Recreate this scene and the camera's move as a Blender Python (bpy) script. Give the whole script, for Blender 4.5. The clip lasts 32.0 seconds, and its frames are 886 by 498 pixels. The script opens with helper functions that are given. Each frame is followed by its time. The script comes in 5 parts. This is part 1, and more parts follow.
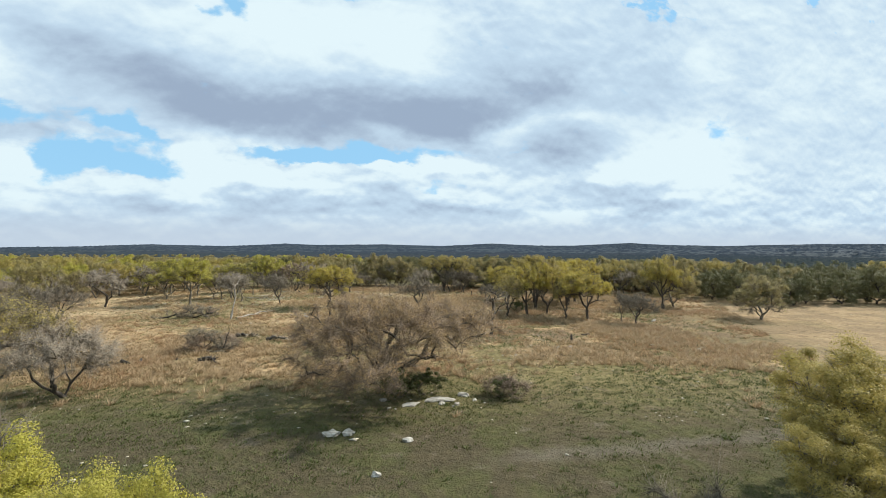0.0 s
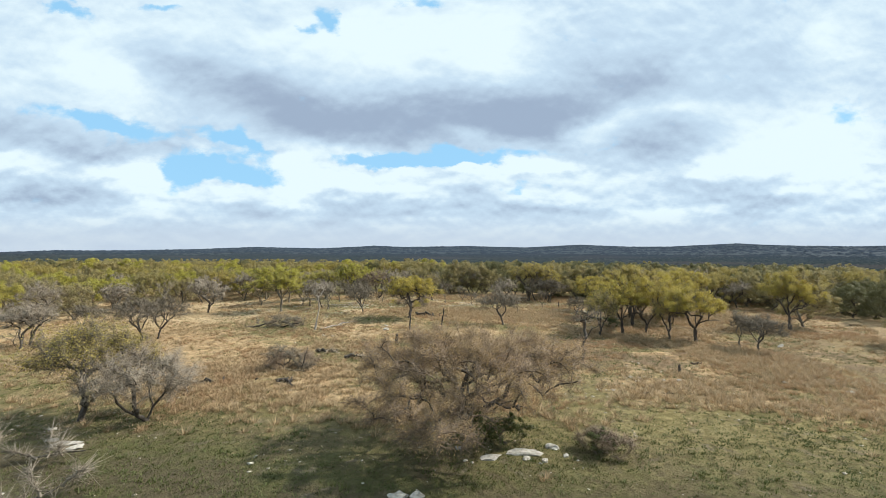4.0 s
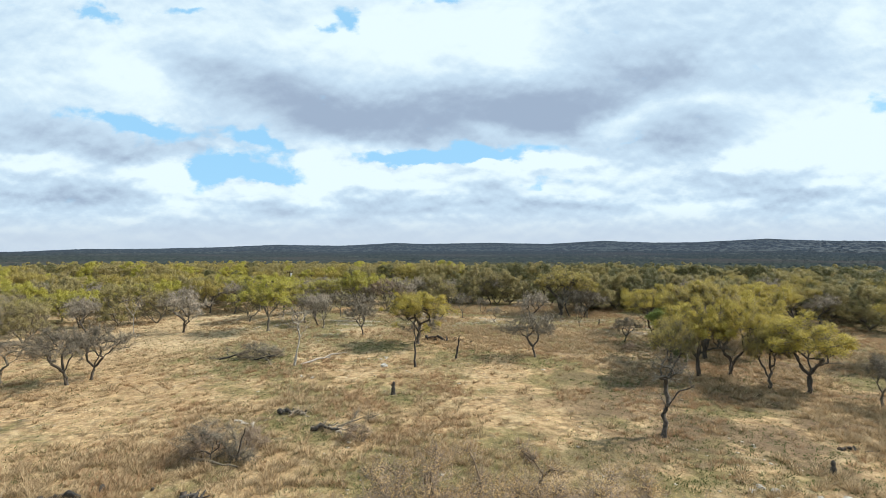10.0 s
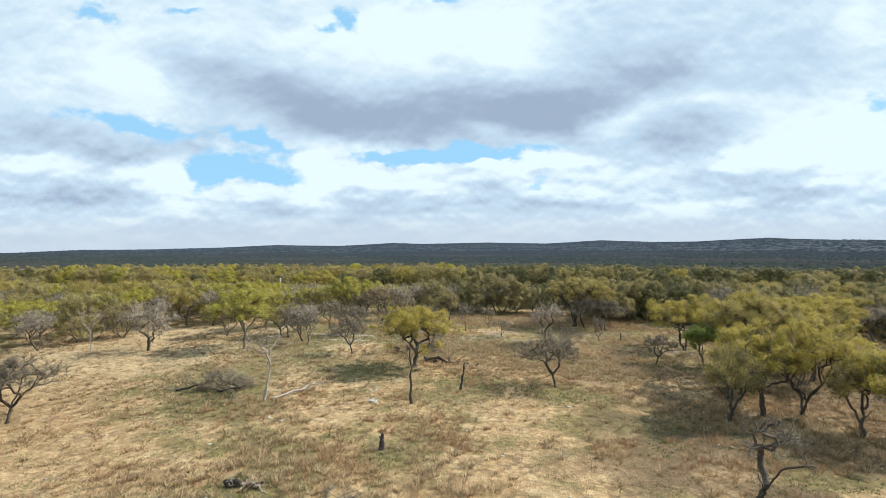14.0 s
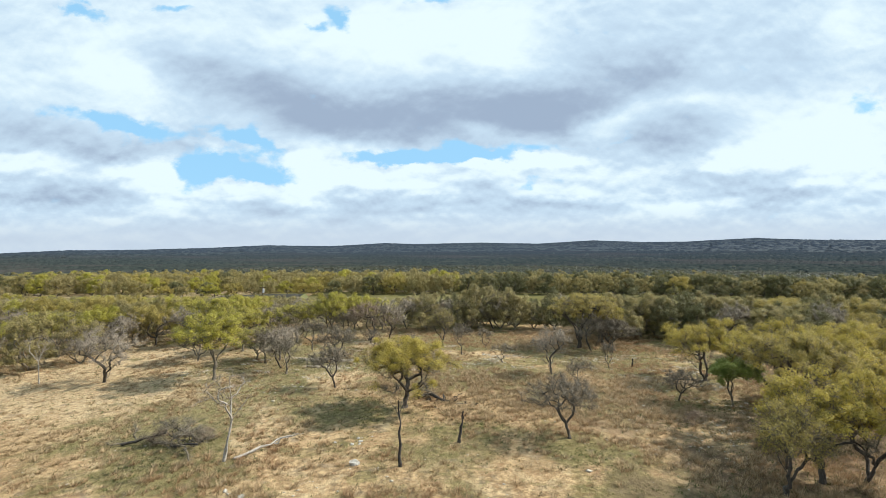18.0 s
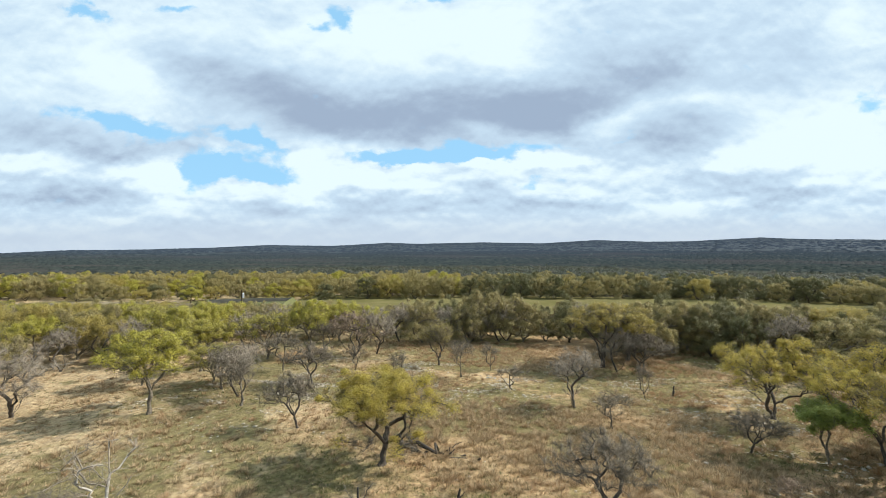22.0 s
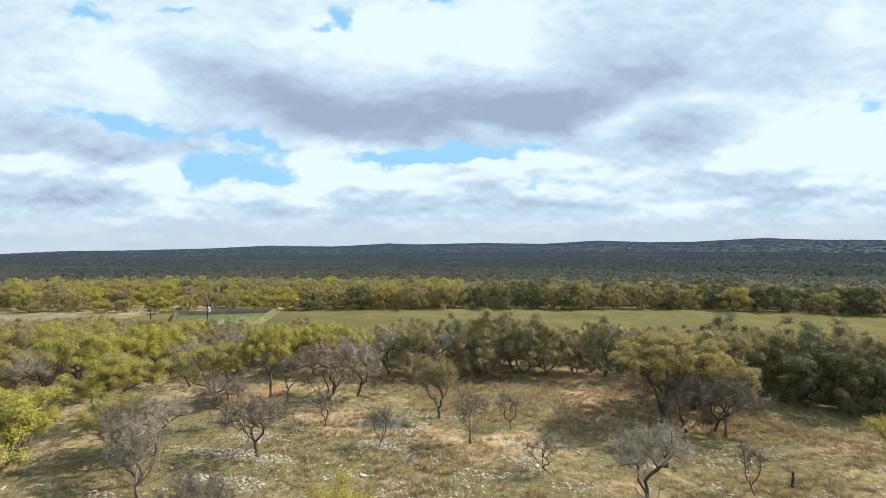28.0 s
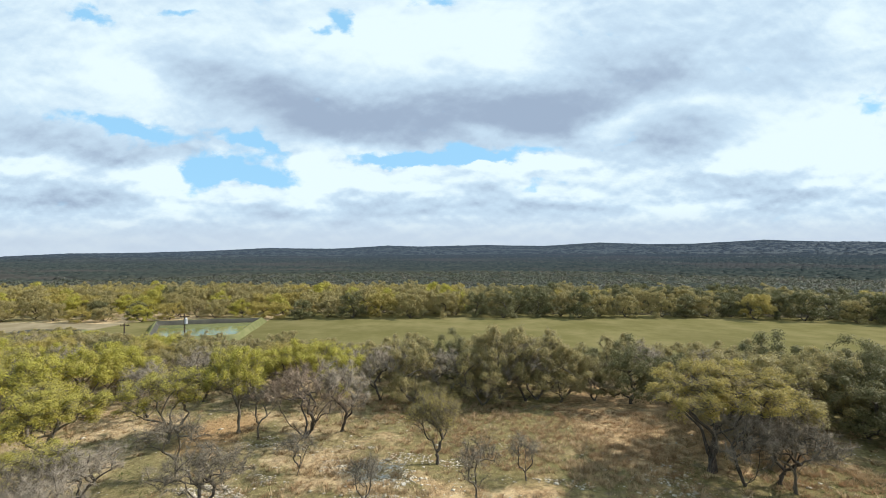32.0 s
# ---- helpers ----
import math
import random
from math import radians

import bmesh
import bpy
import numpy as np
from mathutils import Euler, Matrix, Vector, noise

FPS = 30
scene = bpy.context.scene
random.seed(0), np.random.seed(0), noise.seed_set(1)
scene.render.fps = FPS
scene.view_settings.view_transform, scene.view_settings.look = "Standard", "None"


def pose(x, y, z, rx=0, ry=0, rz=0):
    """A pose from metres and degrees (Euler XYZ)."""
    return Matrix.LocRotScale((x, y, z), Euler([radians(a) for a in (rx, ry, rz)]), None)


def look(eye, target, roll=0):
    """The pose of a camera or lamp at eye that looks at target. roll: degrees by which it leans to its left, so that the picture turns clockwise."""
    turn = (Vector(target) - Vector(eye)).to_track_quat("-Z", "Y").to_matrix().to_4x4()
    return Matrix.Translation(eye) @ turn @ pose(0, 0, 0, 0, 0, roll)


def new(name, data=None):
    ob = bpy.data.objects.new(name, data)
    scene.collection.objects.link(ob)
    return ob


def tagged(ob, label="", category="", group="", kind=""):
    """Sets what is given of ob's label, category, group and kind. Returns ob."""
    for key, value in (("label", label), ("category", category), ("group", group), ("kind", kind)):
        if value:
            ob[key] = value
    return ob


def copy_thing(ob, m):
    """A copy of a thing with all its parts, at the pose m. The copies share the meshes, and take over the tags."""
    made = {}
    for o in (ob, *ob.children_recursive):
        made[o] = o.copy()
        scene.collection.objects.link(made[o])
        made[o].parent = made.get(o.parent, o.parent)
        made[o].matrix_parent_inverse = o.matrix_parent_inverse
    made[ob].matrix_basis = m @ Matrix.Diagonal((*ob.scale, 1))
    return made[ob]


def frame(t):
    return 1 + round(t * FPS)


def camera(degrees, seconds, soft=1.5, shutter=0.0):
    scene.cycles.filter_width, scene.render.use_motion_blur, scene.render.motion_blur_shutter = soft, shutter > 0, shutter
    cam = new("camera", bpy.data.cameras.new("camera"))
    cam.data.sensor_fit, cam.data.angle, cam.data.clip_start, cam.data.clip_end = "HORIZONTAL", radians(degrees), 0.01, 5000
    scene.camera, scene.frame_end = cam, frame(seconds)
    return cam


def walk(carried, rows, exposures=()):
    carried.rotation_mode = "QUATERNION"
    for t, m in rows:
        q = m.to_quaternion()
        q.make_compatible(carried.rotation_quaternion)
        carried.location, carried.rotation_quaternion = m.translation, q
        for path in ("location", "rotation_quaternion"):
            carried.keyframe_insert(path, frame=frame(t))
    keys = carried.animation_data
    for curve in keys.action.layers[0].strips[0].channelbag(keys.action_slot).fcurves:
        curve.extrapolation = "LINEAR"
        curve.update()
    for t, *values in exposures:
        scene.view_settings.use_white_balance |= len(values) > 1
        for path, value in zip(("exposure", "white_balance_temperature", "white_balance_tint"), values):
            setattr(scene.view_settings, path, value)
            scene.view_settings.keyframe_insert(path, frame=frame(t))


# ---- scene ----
cam = camera(87.7, 32.0, soft=0.85)
PATH = [
    (0, (-0.015, 0.193, 7.443), (-0.03, 2.193, 7.427), 0.43),
    (0.5, (0.153, 0.034, 7.585), (0.157, 2.034, 7.566), 0.40),
    (1, (0.203, 0.182, 7.949), (-0.024, 2.169, 7.935), 0.36),
    (1.5, (0.278, 0.301, 8.161), (-0.037, 2.276, 8.149), 0.32),
    (2, (0.391, 0.405, 8.335), (0.067, 2.378, 8.318), 0.28),
    (2.5, (0.433, 0.695, 8.329), (0.084, 2.664, 8.31), 0.25),
    (3, (0.382, 1.371, 8.31), (0.0, 3.334, 8.29), 0.23),
    (3.5, (0.21, 2.143, 8.405), (-0.166, 4.107, 8.396), 0.20),
    (5.5, (-0.623, 5.971, 8.898), (-1.011, 7.933, 8.87), 0.10),
    (6, (-0.693, 6.989, 8.915), (-1.09, 8.949, 8.887), 0.07),
    (6.5, (-0.936, 8.001, 8.953), (-1.334, 9.961, 8.927), 0.05),
    (7, (-1.13, 9.052, 8.978), (-1.532, 11.011, 8.953), 0.04),
    (7.5, (-1.278, 10.125, 9.014), (-1.685, 12.083, 8.986), 0.02),
    (8, (-1.456, 11.12, 9.129), (-1.869, 13.076, 9.1), 0.00),
    (8.5, (-1.461, 12.146, 9.468), (-1.885, 14.101, 9.447), -0.03),
    (9, (-1.545, 13.132, 9.751), (-1.991, 15.082, 9.729), -0.05),
    (9.5, (-1.655, 14.085, 9.85), (-2.113, 16.032, 9.825), -0.08),
    (10, (-1.821, 15.027, 9.898), (-2.282, 16.973, 9.872), -0.10),
    (10.5, (-2.073, 15.92, 9.903), (-2.535, 17.865, 9.876), -0.12),
    (11, (-2.32, 16.843, 9.921), (-2.78, 18.789, 9.894), -0.14),
    (11.5, (-2.564, 17.829, 9.928), (-3.027, 19.775, 9.898), -0.16),
    (12, (-2.815, 18.815, 9.87), (-3.278, 20.761, 9.841), -0.17),
    (12.5, (-3.219, 19.814, 9.836), (-3.676, 21.761, 9.801), -0.19),
    (13, (-3.609, 20.809, 9.81), (-4.063, 22.756, 9.769), -0.21),
    (13.5, (-3.808, 21.7, 10.087), (-4.263, 23.647, 10.043), -0.23),
    (14, (-3.728, 22.218, 10.487), (-4.185, 24.165, 10.46), -0.25),
    (14.5, (-3.828, 22.533, 10.85), (-4.298, 24.477, 10.848), -0.25),
    (16.5, (-4.41, 24.91, 12.344), (-4.839, 26.863, 12.303), -0.26),
    (17, (-4.668, 25.596, 12.331), (-5.095, 27.55, 12.3), -0.26),
    (17.5, (-4.88, 26.442, 12.356), (-5.306, 28.396, 12.329), -0.26),
    (18, (-5.148, 27.483, 12.323), (-5.572, 29.438, 12.295), -0.26),
    (18.5, (-5.352, 28.658, 12.244), (-5.776, 30.612, 12.221), -0.26),
    (19, (-5.563, 29.968, 12.213), (-5.985, 31.923, 12.19), -0.26),
    (19.5, (-5.714, 31.321, 12.105), (-6.141, 33.274, 12.086), -0.27),
    (20, (-5.907, 32.743, 12.134), (-6.333, 34.697, 12.116), -0.27),
    (20.5, (-6.102, 34.163, 12.181), (-6.53, 36.116, 12.162), -0.27),
    (21, (-6.318, 35.401, 12.326), (-6.755, 37.353, 12.304), -0.27),
    (21.5, (-6.408, 36.297, 12.31), (-6.845, 38.248, 12.286), -0.27),
    (22, (-6.553, 37.285, 12.254), (-6.988, 39.237, 12.225), -0.27),
    (22.5, (-6.754, 38.435, 12.206), (-7.192, 40.386, 12.171), -0.27),
    (23, (-6.964, 39.66, 12.048), (-7.402, 41.612, 12.016), -0.28),
    (23.5, (-7.121, 41.0, 12.022), (-7.561, 42.951, 11.99), -0.28),
    (24, (-7.335, 42.341, 12.091), (-7.775, 44.292, 12.059), -0.28),
    (24.5, (-7.692, 43.802, 12.266), (-8.128, 45.754, 12.228), -0.28),
    (25, (-8.073, 45.053, 12.511), (-8.503, 47.006, 12.486), -0.28),
    (25.5, (-8.341, 46.138, 12.745), (-8.773, 48.091, 12.723), -0.28),
    (27.5, (-9.288, 49.705, 12.996), (-9.727, 51.656, 12.969), -0.29),
    (28, (-9.554, 50.64, 12.947), (-9.994, 52.591, 12.92), -0.29),
    (28.5, (-9.791, 51.682, 12.991), (-10.231, 53.633, 12.964), -0.30),
    (29, (-9.98, 52.703, 13.053), (-10.422, 54.653, 13.026), -0.30),
    (29.5, (-10.131, 53.684, 13.047), (-10.575, 55.634, 13.022), -0.31),
    (30, (-10.297, 54.641, 13.03), (-10.741, 56.591, 13.004), -0.32),
    (30.5, (-10.43, 55.572, 13.067), (-10.879, 57.521, 13.042), -0.33),
    (31, (-10.637, 56.313, 13.115), (-11.086, 58.262, 13.091), -0.33),
    (31.5, (-10.772, 56.829, 13.204), (-11.219, 58.778, 13.183), -0.34),
    (32, (-10.972, 57.241, 13.332), (-11.413, 59.192, 13.314), -0.35),
]
EXPOSURES = [(0.0, 0.25), (3.0, 0.3), (5.5, 0.35), (32.0, 0.35)]
walk(cam, [(t, look(eye, aim, roll)) for t, eye, aim, roll in PATH], EXPOSURES)

# ---------------------------------------------------------------- light
SUN_EL, SUN_AZ = radians(40), math.atan2(0.87, 0.44)   # azimuth from +y towards +x
HEADING = radians(-13.4)                                # where the view points, from +y towards +x


class Graph:
    """A few words for wiring shader nodes."""

    def __init__(self, tree):
        self.t = tree
        tree.nodes.clear()

    def add(self, kind, **props):
        n = self.t.nodes.new(kind)
        for k, v in props.items():
            if k == "operation":
                n.operation = v
            elif k == "data_type":
                n.data_type = v
            elif k == "sky_type":
                n.sky_type = v
            elif k == "feature":
                n.feature = v
        return n

    def put(self, sock, value):
        if isinstance(value, bpy.types.NodeSocket):
            self.t.links.new(value, sock)
        elif value is not None:
            sock.default_value = value

    def math(self, op, a, b=None, c=None, clamp=False):
        n = self.add("ShaderNodeMath", operation=op)
        n.use_clamp = clamp
        for s, v in zip(n.inputs, (a, b, c)):
            self.put(s, v)
        return n.outputs[0]

    def mix(self, f, a, b):
        n = self.add("ShaderNodeMix", data_type="RGBA")
        self.put(n.inputs[0], f)
        self.put(n.inputs[6], a if isinstance(a, bpy.types.NodeSocket) else (*a, 1)[:4])
        self.put(n.inputs[7], b if isinstance(b, bpy.types.NodeSocket) else (*b, 1)[:4])
        return n.outputs[2]

    def ramp(self, f, lo, hi):
        n = self.add("ShaderNodeMapRange")
        n.interpolation_type = "SMOOTHSTEP"
        self.put(n.inputs[0], f)
        n.inputs[1].default_value, n.inputs[2].default_value = lo, hi
        return n.outputs[0]

    def noise(self, vec, scale, detail=4.0, rough=0.55, dist=0.0):
        n = self.add("ShaderNodeTexNoise")
        self.put(n.inputs["Vector"], vec)
        n.inputs["Scale"].default_value, n.inputs["Detail"].default_value = scale, detail
        n.inputs["Roughness"].default_value, n.inputs["Distortion"].default_value = rough, dist
        return n.outputs[0]

    def combine(self, x, y, z):
        n = self.add("ShaderNodeCombineXYZ")
        for s, v in zip(n.inputs, (x, y, z)):
            self.put(s, v)
        return n.outputs[0]


SKY_STRENGTH = 0.76
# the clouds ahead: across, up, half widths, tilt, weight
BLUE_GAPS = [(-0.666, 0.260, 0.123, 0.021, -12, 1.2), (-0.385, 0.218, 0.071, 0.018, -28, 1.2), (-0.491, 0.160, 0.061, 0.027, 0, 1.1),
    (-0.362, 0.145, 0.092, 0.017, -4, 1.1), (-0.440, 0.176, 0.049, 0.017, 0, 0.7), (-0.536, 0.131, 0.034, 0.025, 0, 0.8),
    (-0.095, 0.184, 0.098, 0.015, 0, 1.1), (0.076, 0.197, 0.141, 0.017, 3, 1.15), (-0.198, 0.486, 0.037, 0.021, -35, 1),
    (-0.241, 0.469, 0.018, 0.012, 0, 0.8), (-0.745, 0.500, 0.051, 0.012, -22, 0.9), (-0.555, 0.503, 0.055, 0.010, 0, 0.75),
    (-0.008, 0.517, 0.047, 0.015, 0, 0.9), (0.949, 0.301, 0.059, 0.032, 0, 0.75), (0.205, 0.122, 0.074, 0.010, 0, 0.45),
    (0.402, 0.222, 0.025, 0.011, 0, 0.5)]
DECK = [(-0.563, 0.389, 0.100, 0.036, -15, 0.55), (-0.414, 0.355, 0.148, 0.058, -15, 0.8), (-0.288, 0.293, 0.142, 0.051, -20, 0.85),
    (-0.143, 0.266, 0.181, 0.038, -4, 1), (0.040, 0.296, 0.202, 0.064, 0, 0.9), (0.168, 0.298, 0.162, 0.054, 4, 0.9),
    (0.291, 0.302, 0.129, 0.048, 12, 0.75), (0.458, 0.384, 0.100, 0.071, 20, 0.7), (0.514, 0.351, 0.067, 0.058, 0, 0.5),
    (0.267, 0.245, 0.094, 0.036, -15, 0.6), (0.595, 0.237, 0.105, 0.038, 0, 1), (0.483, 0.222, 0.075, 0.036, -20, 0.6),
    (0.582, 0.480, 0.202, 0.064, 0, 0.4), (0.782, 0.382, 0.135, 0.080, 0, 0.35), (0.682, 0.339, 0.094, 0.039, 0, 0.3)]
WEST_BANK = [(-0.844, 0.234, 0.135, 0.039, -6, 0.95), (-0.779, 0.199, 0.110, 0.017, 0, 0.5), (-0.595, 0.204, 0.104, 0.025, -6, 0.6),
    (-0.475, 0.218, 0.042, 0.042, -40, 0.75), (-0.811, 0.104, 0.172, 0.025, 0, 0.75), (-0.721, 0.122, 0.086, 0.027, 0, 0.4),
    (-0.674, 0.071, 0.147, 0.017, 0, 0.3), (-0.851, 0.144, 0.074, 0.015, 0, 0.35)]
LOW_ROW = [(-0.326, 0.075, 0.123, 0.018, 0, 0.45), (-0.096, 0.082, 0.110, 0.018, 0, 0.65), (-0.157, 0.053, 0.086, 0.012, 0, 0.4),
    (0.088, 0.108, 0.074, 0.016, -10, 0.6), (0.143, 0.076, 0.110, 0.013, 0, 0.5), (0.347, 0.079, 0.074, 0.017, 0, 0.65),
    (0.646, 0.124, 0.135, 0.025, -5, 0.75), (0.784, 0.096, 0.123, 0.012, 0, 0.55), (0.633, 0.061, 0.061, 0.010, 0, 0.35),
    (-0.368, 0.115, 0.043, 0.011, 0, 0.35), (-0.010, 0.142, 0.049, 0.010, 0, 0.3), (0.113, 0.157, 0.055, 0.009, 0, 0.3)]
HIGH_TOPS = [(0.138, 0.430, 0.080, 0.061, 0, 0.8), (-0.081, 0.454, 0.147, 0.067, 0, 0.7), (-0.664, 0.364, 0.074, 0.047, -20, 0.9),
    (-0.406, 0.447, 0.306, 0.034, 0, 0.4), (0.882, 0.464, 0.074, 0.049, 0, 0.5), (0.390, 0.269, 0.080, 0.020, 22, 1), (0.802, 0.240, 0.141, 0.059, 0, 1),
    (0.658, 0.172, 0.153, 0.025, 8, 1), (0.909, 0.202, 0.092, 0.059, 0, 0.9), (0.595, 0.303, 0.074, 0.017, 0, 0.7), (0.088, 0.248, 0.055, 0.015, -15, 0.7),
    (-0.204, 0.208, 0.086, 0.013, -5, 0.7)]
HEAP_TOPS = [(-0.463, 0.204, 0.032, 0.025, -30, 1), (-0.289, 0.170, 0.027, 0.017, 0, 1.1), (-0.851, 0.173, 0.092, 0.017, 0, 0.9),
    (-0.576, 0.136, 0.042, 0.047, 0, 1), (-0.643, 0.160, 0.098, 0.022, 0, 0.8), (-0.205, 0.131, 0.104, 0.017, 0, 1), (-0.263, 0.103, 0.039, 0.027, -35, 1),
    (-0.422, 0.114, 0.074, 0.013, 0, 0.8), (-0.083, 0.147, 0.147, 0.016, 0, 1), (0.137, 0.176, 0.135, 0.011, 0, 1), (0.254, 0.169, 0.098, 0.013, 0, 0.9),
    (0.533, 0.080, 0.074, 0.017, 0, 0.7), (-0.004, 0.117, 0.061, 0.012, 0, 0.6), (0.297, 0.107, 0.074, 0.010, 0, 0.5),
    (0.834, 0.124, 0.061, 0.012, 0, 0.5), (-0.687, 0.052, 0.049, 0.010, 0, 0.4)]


def make_sky():
    world = bpy.data.worlds.new("sky")
    scene.world = world
    world.use_nodes = True
    g = Graph(world.node_tree)
    where = g.add("ShaderNodeTexCoord").outputs["Generated"]
    sep = g.add("ShaderNodeSeparateXYZ")
    g.put(sep.inputs[0], where)
    x, y, z = sep.outputs
    sky = g.add("ShaderNodeTexSky", sky_type="NISHITA")
    sky.sun_disc = False
    sky.sun_elevation, sky.sun_rotation = SUN_EL, SUN_AZ
    sky.altitude, sky.air_density, sky.dust_density, sky.ozone_density = 400, 1.0, 0.6, 1.5

    def vmath(op, a, b=None, c=None):
        n = g.add("ShaderNodeVectorMath", operation=op)
        for sock, val in zip(n.inputs, (a, b, c)):
            g.put(sock, val)
        return n.outputs["Value"] if op == "DOT_PRODUCT" else n.outputs[0]

    # the dome laid out flat about the heading: across and up
    ahead = vmath("DOT_PRODUCT", where, (math.sin(HEADING), math.cos(HEADING), 0.0))
    aside = vmath("DOT_PRODUCT", where, (math.cos(HEADING), -math.sin(HEADING), 0.0))
    deep = g.math("MAXIMUM", g.math("ABSOLUTE", ahead), 0.25)
    u, v = g.math("DIVIDE", aside, deep), g.math("DIVIDE", z, deep)
    flat = g.combine(u, g.math("MULTIPLY", v, 1.6), 0.0)

    def swirl(scale, detail):
        n = g.add("ShaderNodeTexNoise")
        g.put(n.inputs["Vector"], flat)
        n.inputs["Scale"].default_value, n.inputs["Detail"].default_value = scale, detail
        n.inputs["Roughness"].default_value = 0.55
        return vmath("SUBTRACT", n.outputs["Color"], (0.5, 0.5, 0.5))

    place = g.combine(u, v, 1.0)
    loose = vmath("MULTIPLY_ADD", swirl(5.0, 6.0), (0.15, 0.08, 0.0), place)
    ragged = vmath("MULTIPLY_ADD", swirl(16.0, 6.0), (0.075, 0.05, 0.0), loose)

    def blobs(at, rows):
        total = None
        for bu, bv, ru, rv, tilt, w in rows:
            c, d = math.cos(radians(tilt)), math.sin(radians(tilt))
            p = vmath("DOT_PRODUCT", at, (c / ru, d / ru, -(bu * c + bv * d) / ru))
            q = vmath("DOT_PRODUCT", at, (-d / rv, c / rv, (bu * d - bv * c) / rv))
            r2 = g.math("MULTIPLY_ADD", q, q, g.math("MULTIPLY", p, p))
            b = g.math("POWER", 0.47, r2)
            total = g.math("MULTIPLY_ADD", b, w, 0.0 if total is None else total)
        return total

    big = g.noise(flat, 4.5, 6.0, 0.55, 0.2)
    above = g.noise(g.combine(u, g.math("MULTIPLY", g.math("ADD", v, 0.012), 1.6), 0.0), 4.5, 6.0, 0.55, 0.2)
    fine = g.noise(flat, 17.0, 6.0, 0.55, 0.2)
    rough = g.math("MULTIPLY_ADD", g.math("SUBTRACT", big, 0.5), 1.0, g.math("MULTIPLY", g.math("SUBTRACT", fine, 0.5), 0.6))
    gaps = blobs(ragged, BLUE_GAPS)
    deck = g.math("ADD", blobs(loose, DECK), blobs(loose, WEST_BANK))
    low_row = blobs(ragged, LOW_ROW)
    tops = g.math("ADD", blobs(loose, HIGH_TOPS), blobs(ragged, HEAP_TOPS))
    # beyond the clouds in view the sky is broken in the same way
    inside = g.math("MULTIPLY", g.ramp(v, 0.62, 0.5), g.ramp(g.math("ABSOLUTE", u), 1.8, 1.4))
    wild = g.math("MULTIPLY", g.math("SUBTRACT", 1.0, inside), g.ramp(big, 0.56, 0.66))
    open_sky = g.math("ADD", g.math("SUBTRACT", gaps, g.math("MULTIPLY", g.math("ADD", tops, low_row), 0.35)), wild)
    edge = g.math("MULTIPLY_ADD", g.math("SUBTRACT", fine, 0.5), 1.3, g.math("MULTIPLY", rough, 0.5))
    mask = g.ramp(g.math("ADD", edge, open_sky), 0.80, 0.22)
    # pale where lit, grey in the thick of the deck and under the heaps
    lit = g.math("MULTIPLY", g.math("SUBTRACT", above, big), 2.4)
    heap = g.noise(g.combine(u, g.math("MULTIPLY", v, 2.1), 3.0), 13.0, 5.0, 0.5, 0.1)
    heap_up = g.noise(g.combine(u, g.math("MULTIPLY_ADD", v, 2.1, 0.022), 3.0), 13.0, 5.0, 0.5, 0.1)
    heaped = g.math("MULTIPLY_ADD", g.math("SUBTRACT", heap_up, heap), 3.2, g.math("MULTIPLY", g.math("SUBTRACT", heap, 0.5), 0.9))
    lit = g.math("MULTIPLY_ADD", heaped, g.math("MULTIPLY_ADD", g.ramp(v, 0.26, 0.15), 0.45, 0.12), lit)
    shade = g.math("MULTIPLY_ADD", deck, 0.66, g.math("MULTIPLY", low_row, 0.62))
    shade = g.math("SUBTRACT", shade, g.math("MULTIPLY", tops, 0.62))
    shade = g.math("ADD", g.math("MULTIPLY_ADD", rough, 0.80, shade), lit)
    shade = g.math("ADD", shade, g.math("MULTIPLY", g.ramp(v, 0.30, 0.10), 0.06))
    veil = g.ramp(g.math("ADD", shade, 0.30), -0.10, 0.60)
    thick = g.ramp(shade, 0.06, 1.20)
    cloud = g.mix(veil, (0.86, 1.02, 1.08), (0.62, 0.80, 0.96))
    cloud = g.mix(thick, cloud, (0.37, 0.475, 0.63))
    blue = g.add("ShaderNodeVectorMath", operation="SCALE")
    g.put(blue.inputs[0], sky.outputs[0])
    blue.inputs[3].default_value = 0.15
    clear = g.mix(0.85, blue.outputs[0], (0.36, 0.73, 1.06))
    both = g.mix(mask, clear, cloud)
    # pale murk low over the hills
    low = g.ramp(v, 0.085, 0.005)
    both = g.mix(g.math("MULTIPLY", low, 0.8), both, (0.60, 0.70, 0.82))
    out = g.add("ShaderNodeBackground")
    g.put(out.inputs[0], both)
    out.inputs[1].default_value = SKY_STRENGTH
    end = g.add("ShaderNodeOutputWorld")
    g.put(end.inputs[0], out.outputs[0])


make_sky()

sun = new("sun", bpy.data.lights.new("sun", "SUN"))
sun.data.energy, sun.data.angle, sun.data.color = 5.0, radians(0.6), (1.0, 0.95, 0.86)
SUN_WAY = Vector((math.sin(SUN_AZ) * math.cos(SUN_EL), math.cos(SUN_AZ) * math.cos(SUN_EL), math.sin(SUN_EL)))
sun.matrix_world = look(SUN_WAY * 100, (0, 0, 0))


# ---------------------------------------------------------------- materials
def material(name, rough=0.9):
    m = bpy.data.materials.new(name)
    m.use_nodes = True
    g = Graph(m.node_tree)
    out = g.add("ShaderNodeOutputMaterial")
    b = g.add("ShaderNodeBsdfPrincipled")
    b.inputs["Roughness"].default_value = rough
    g.put(out.inputs[0], b.outputs[0])
    return m, g, b, out


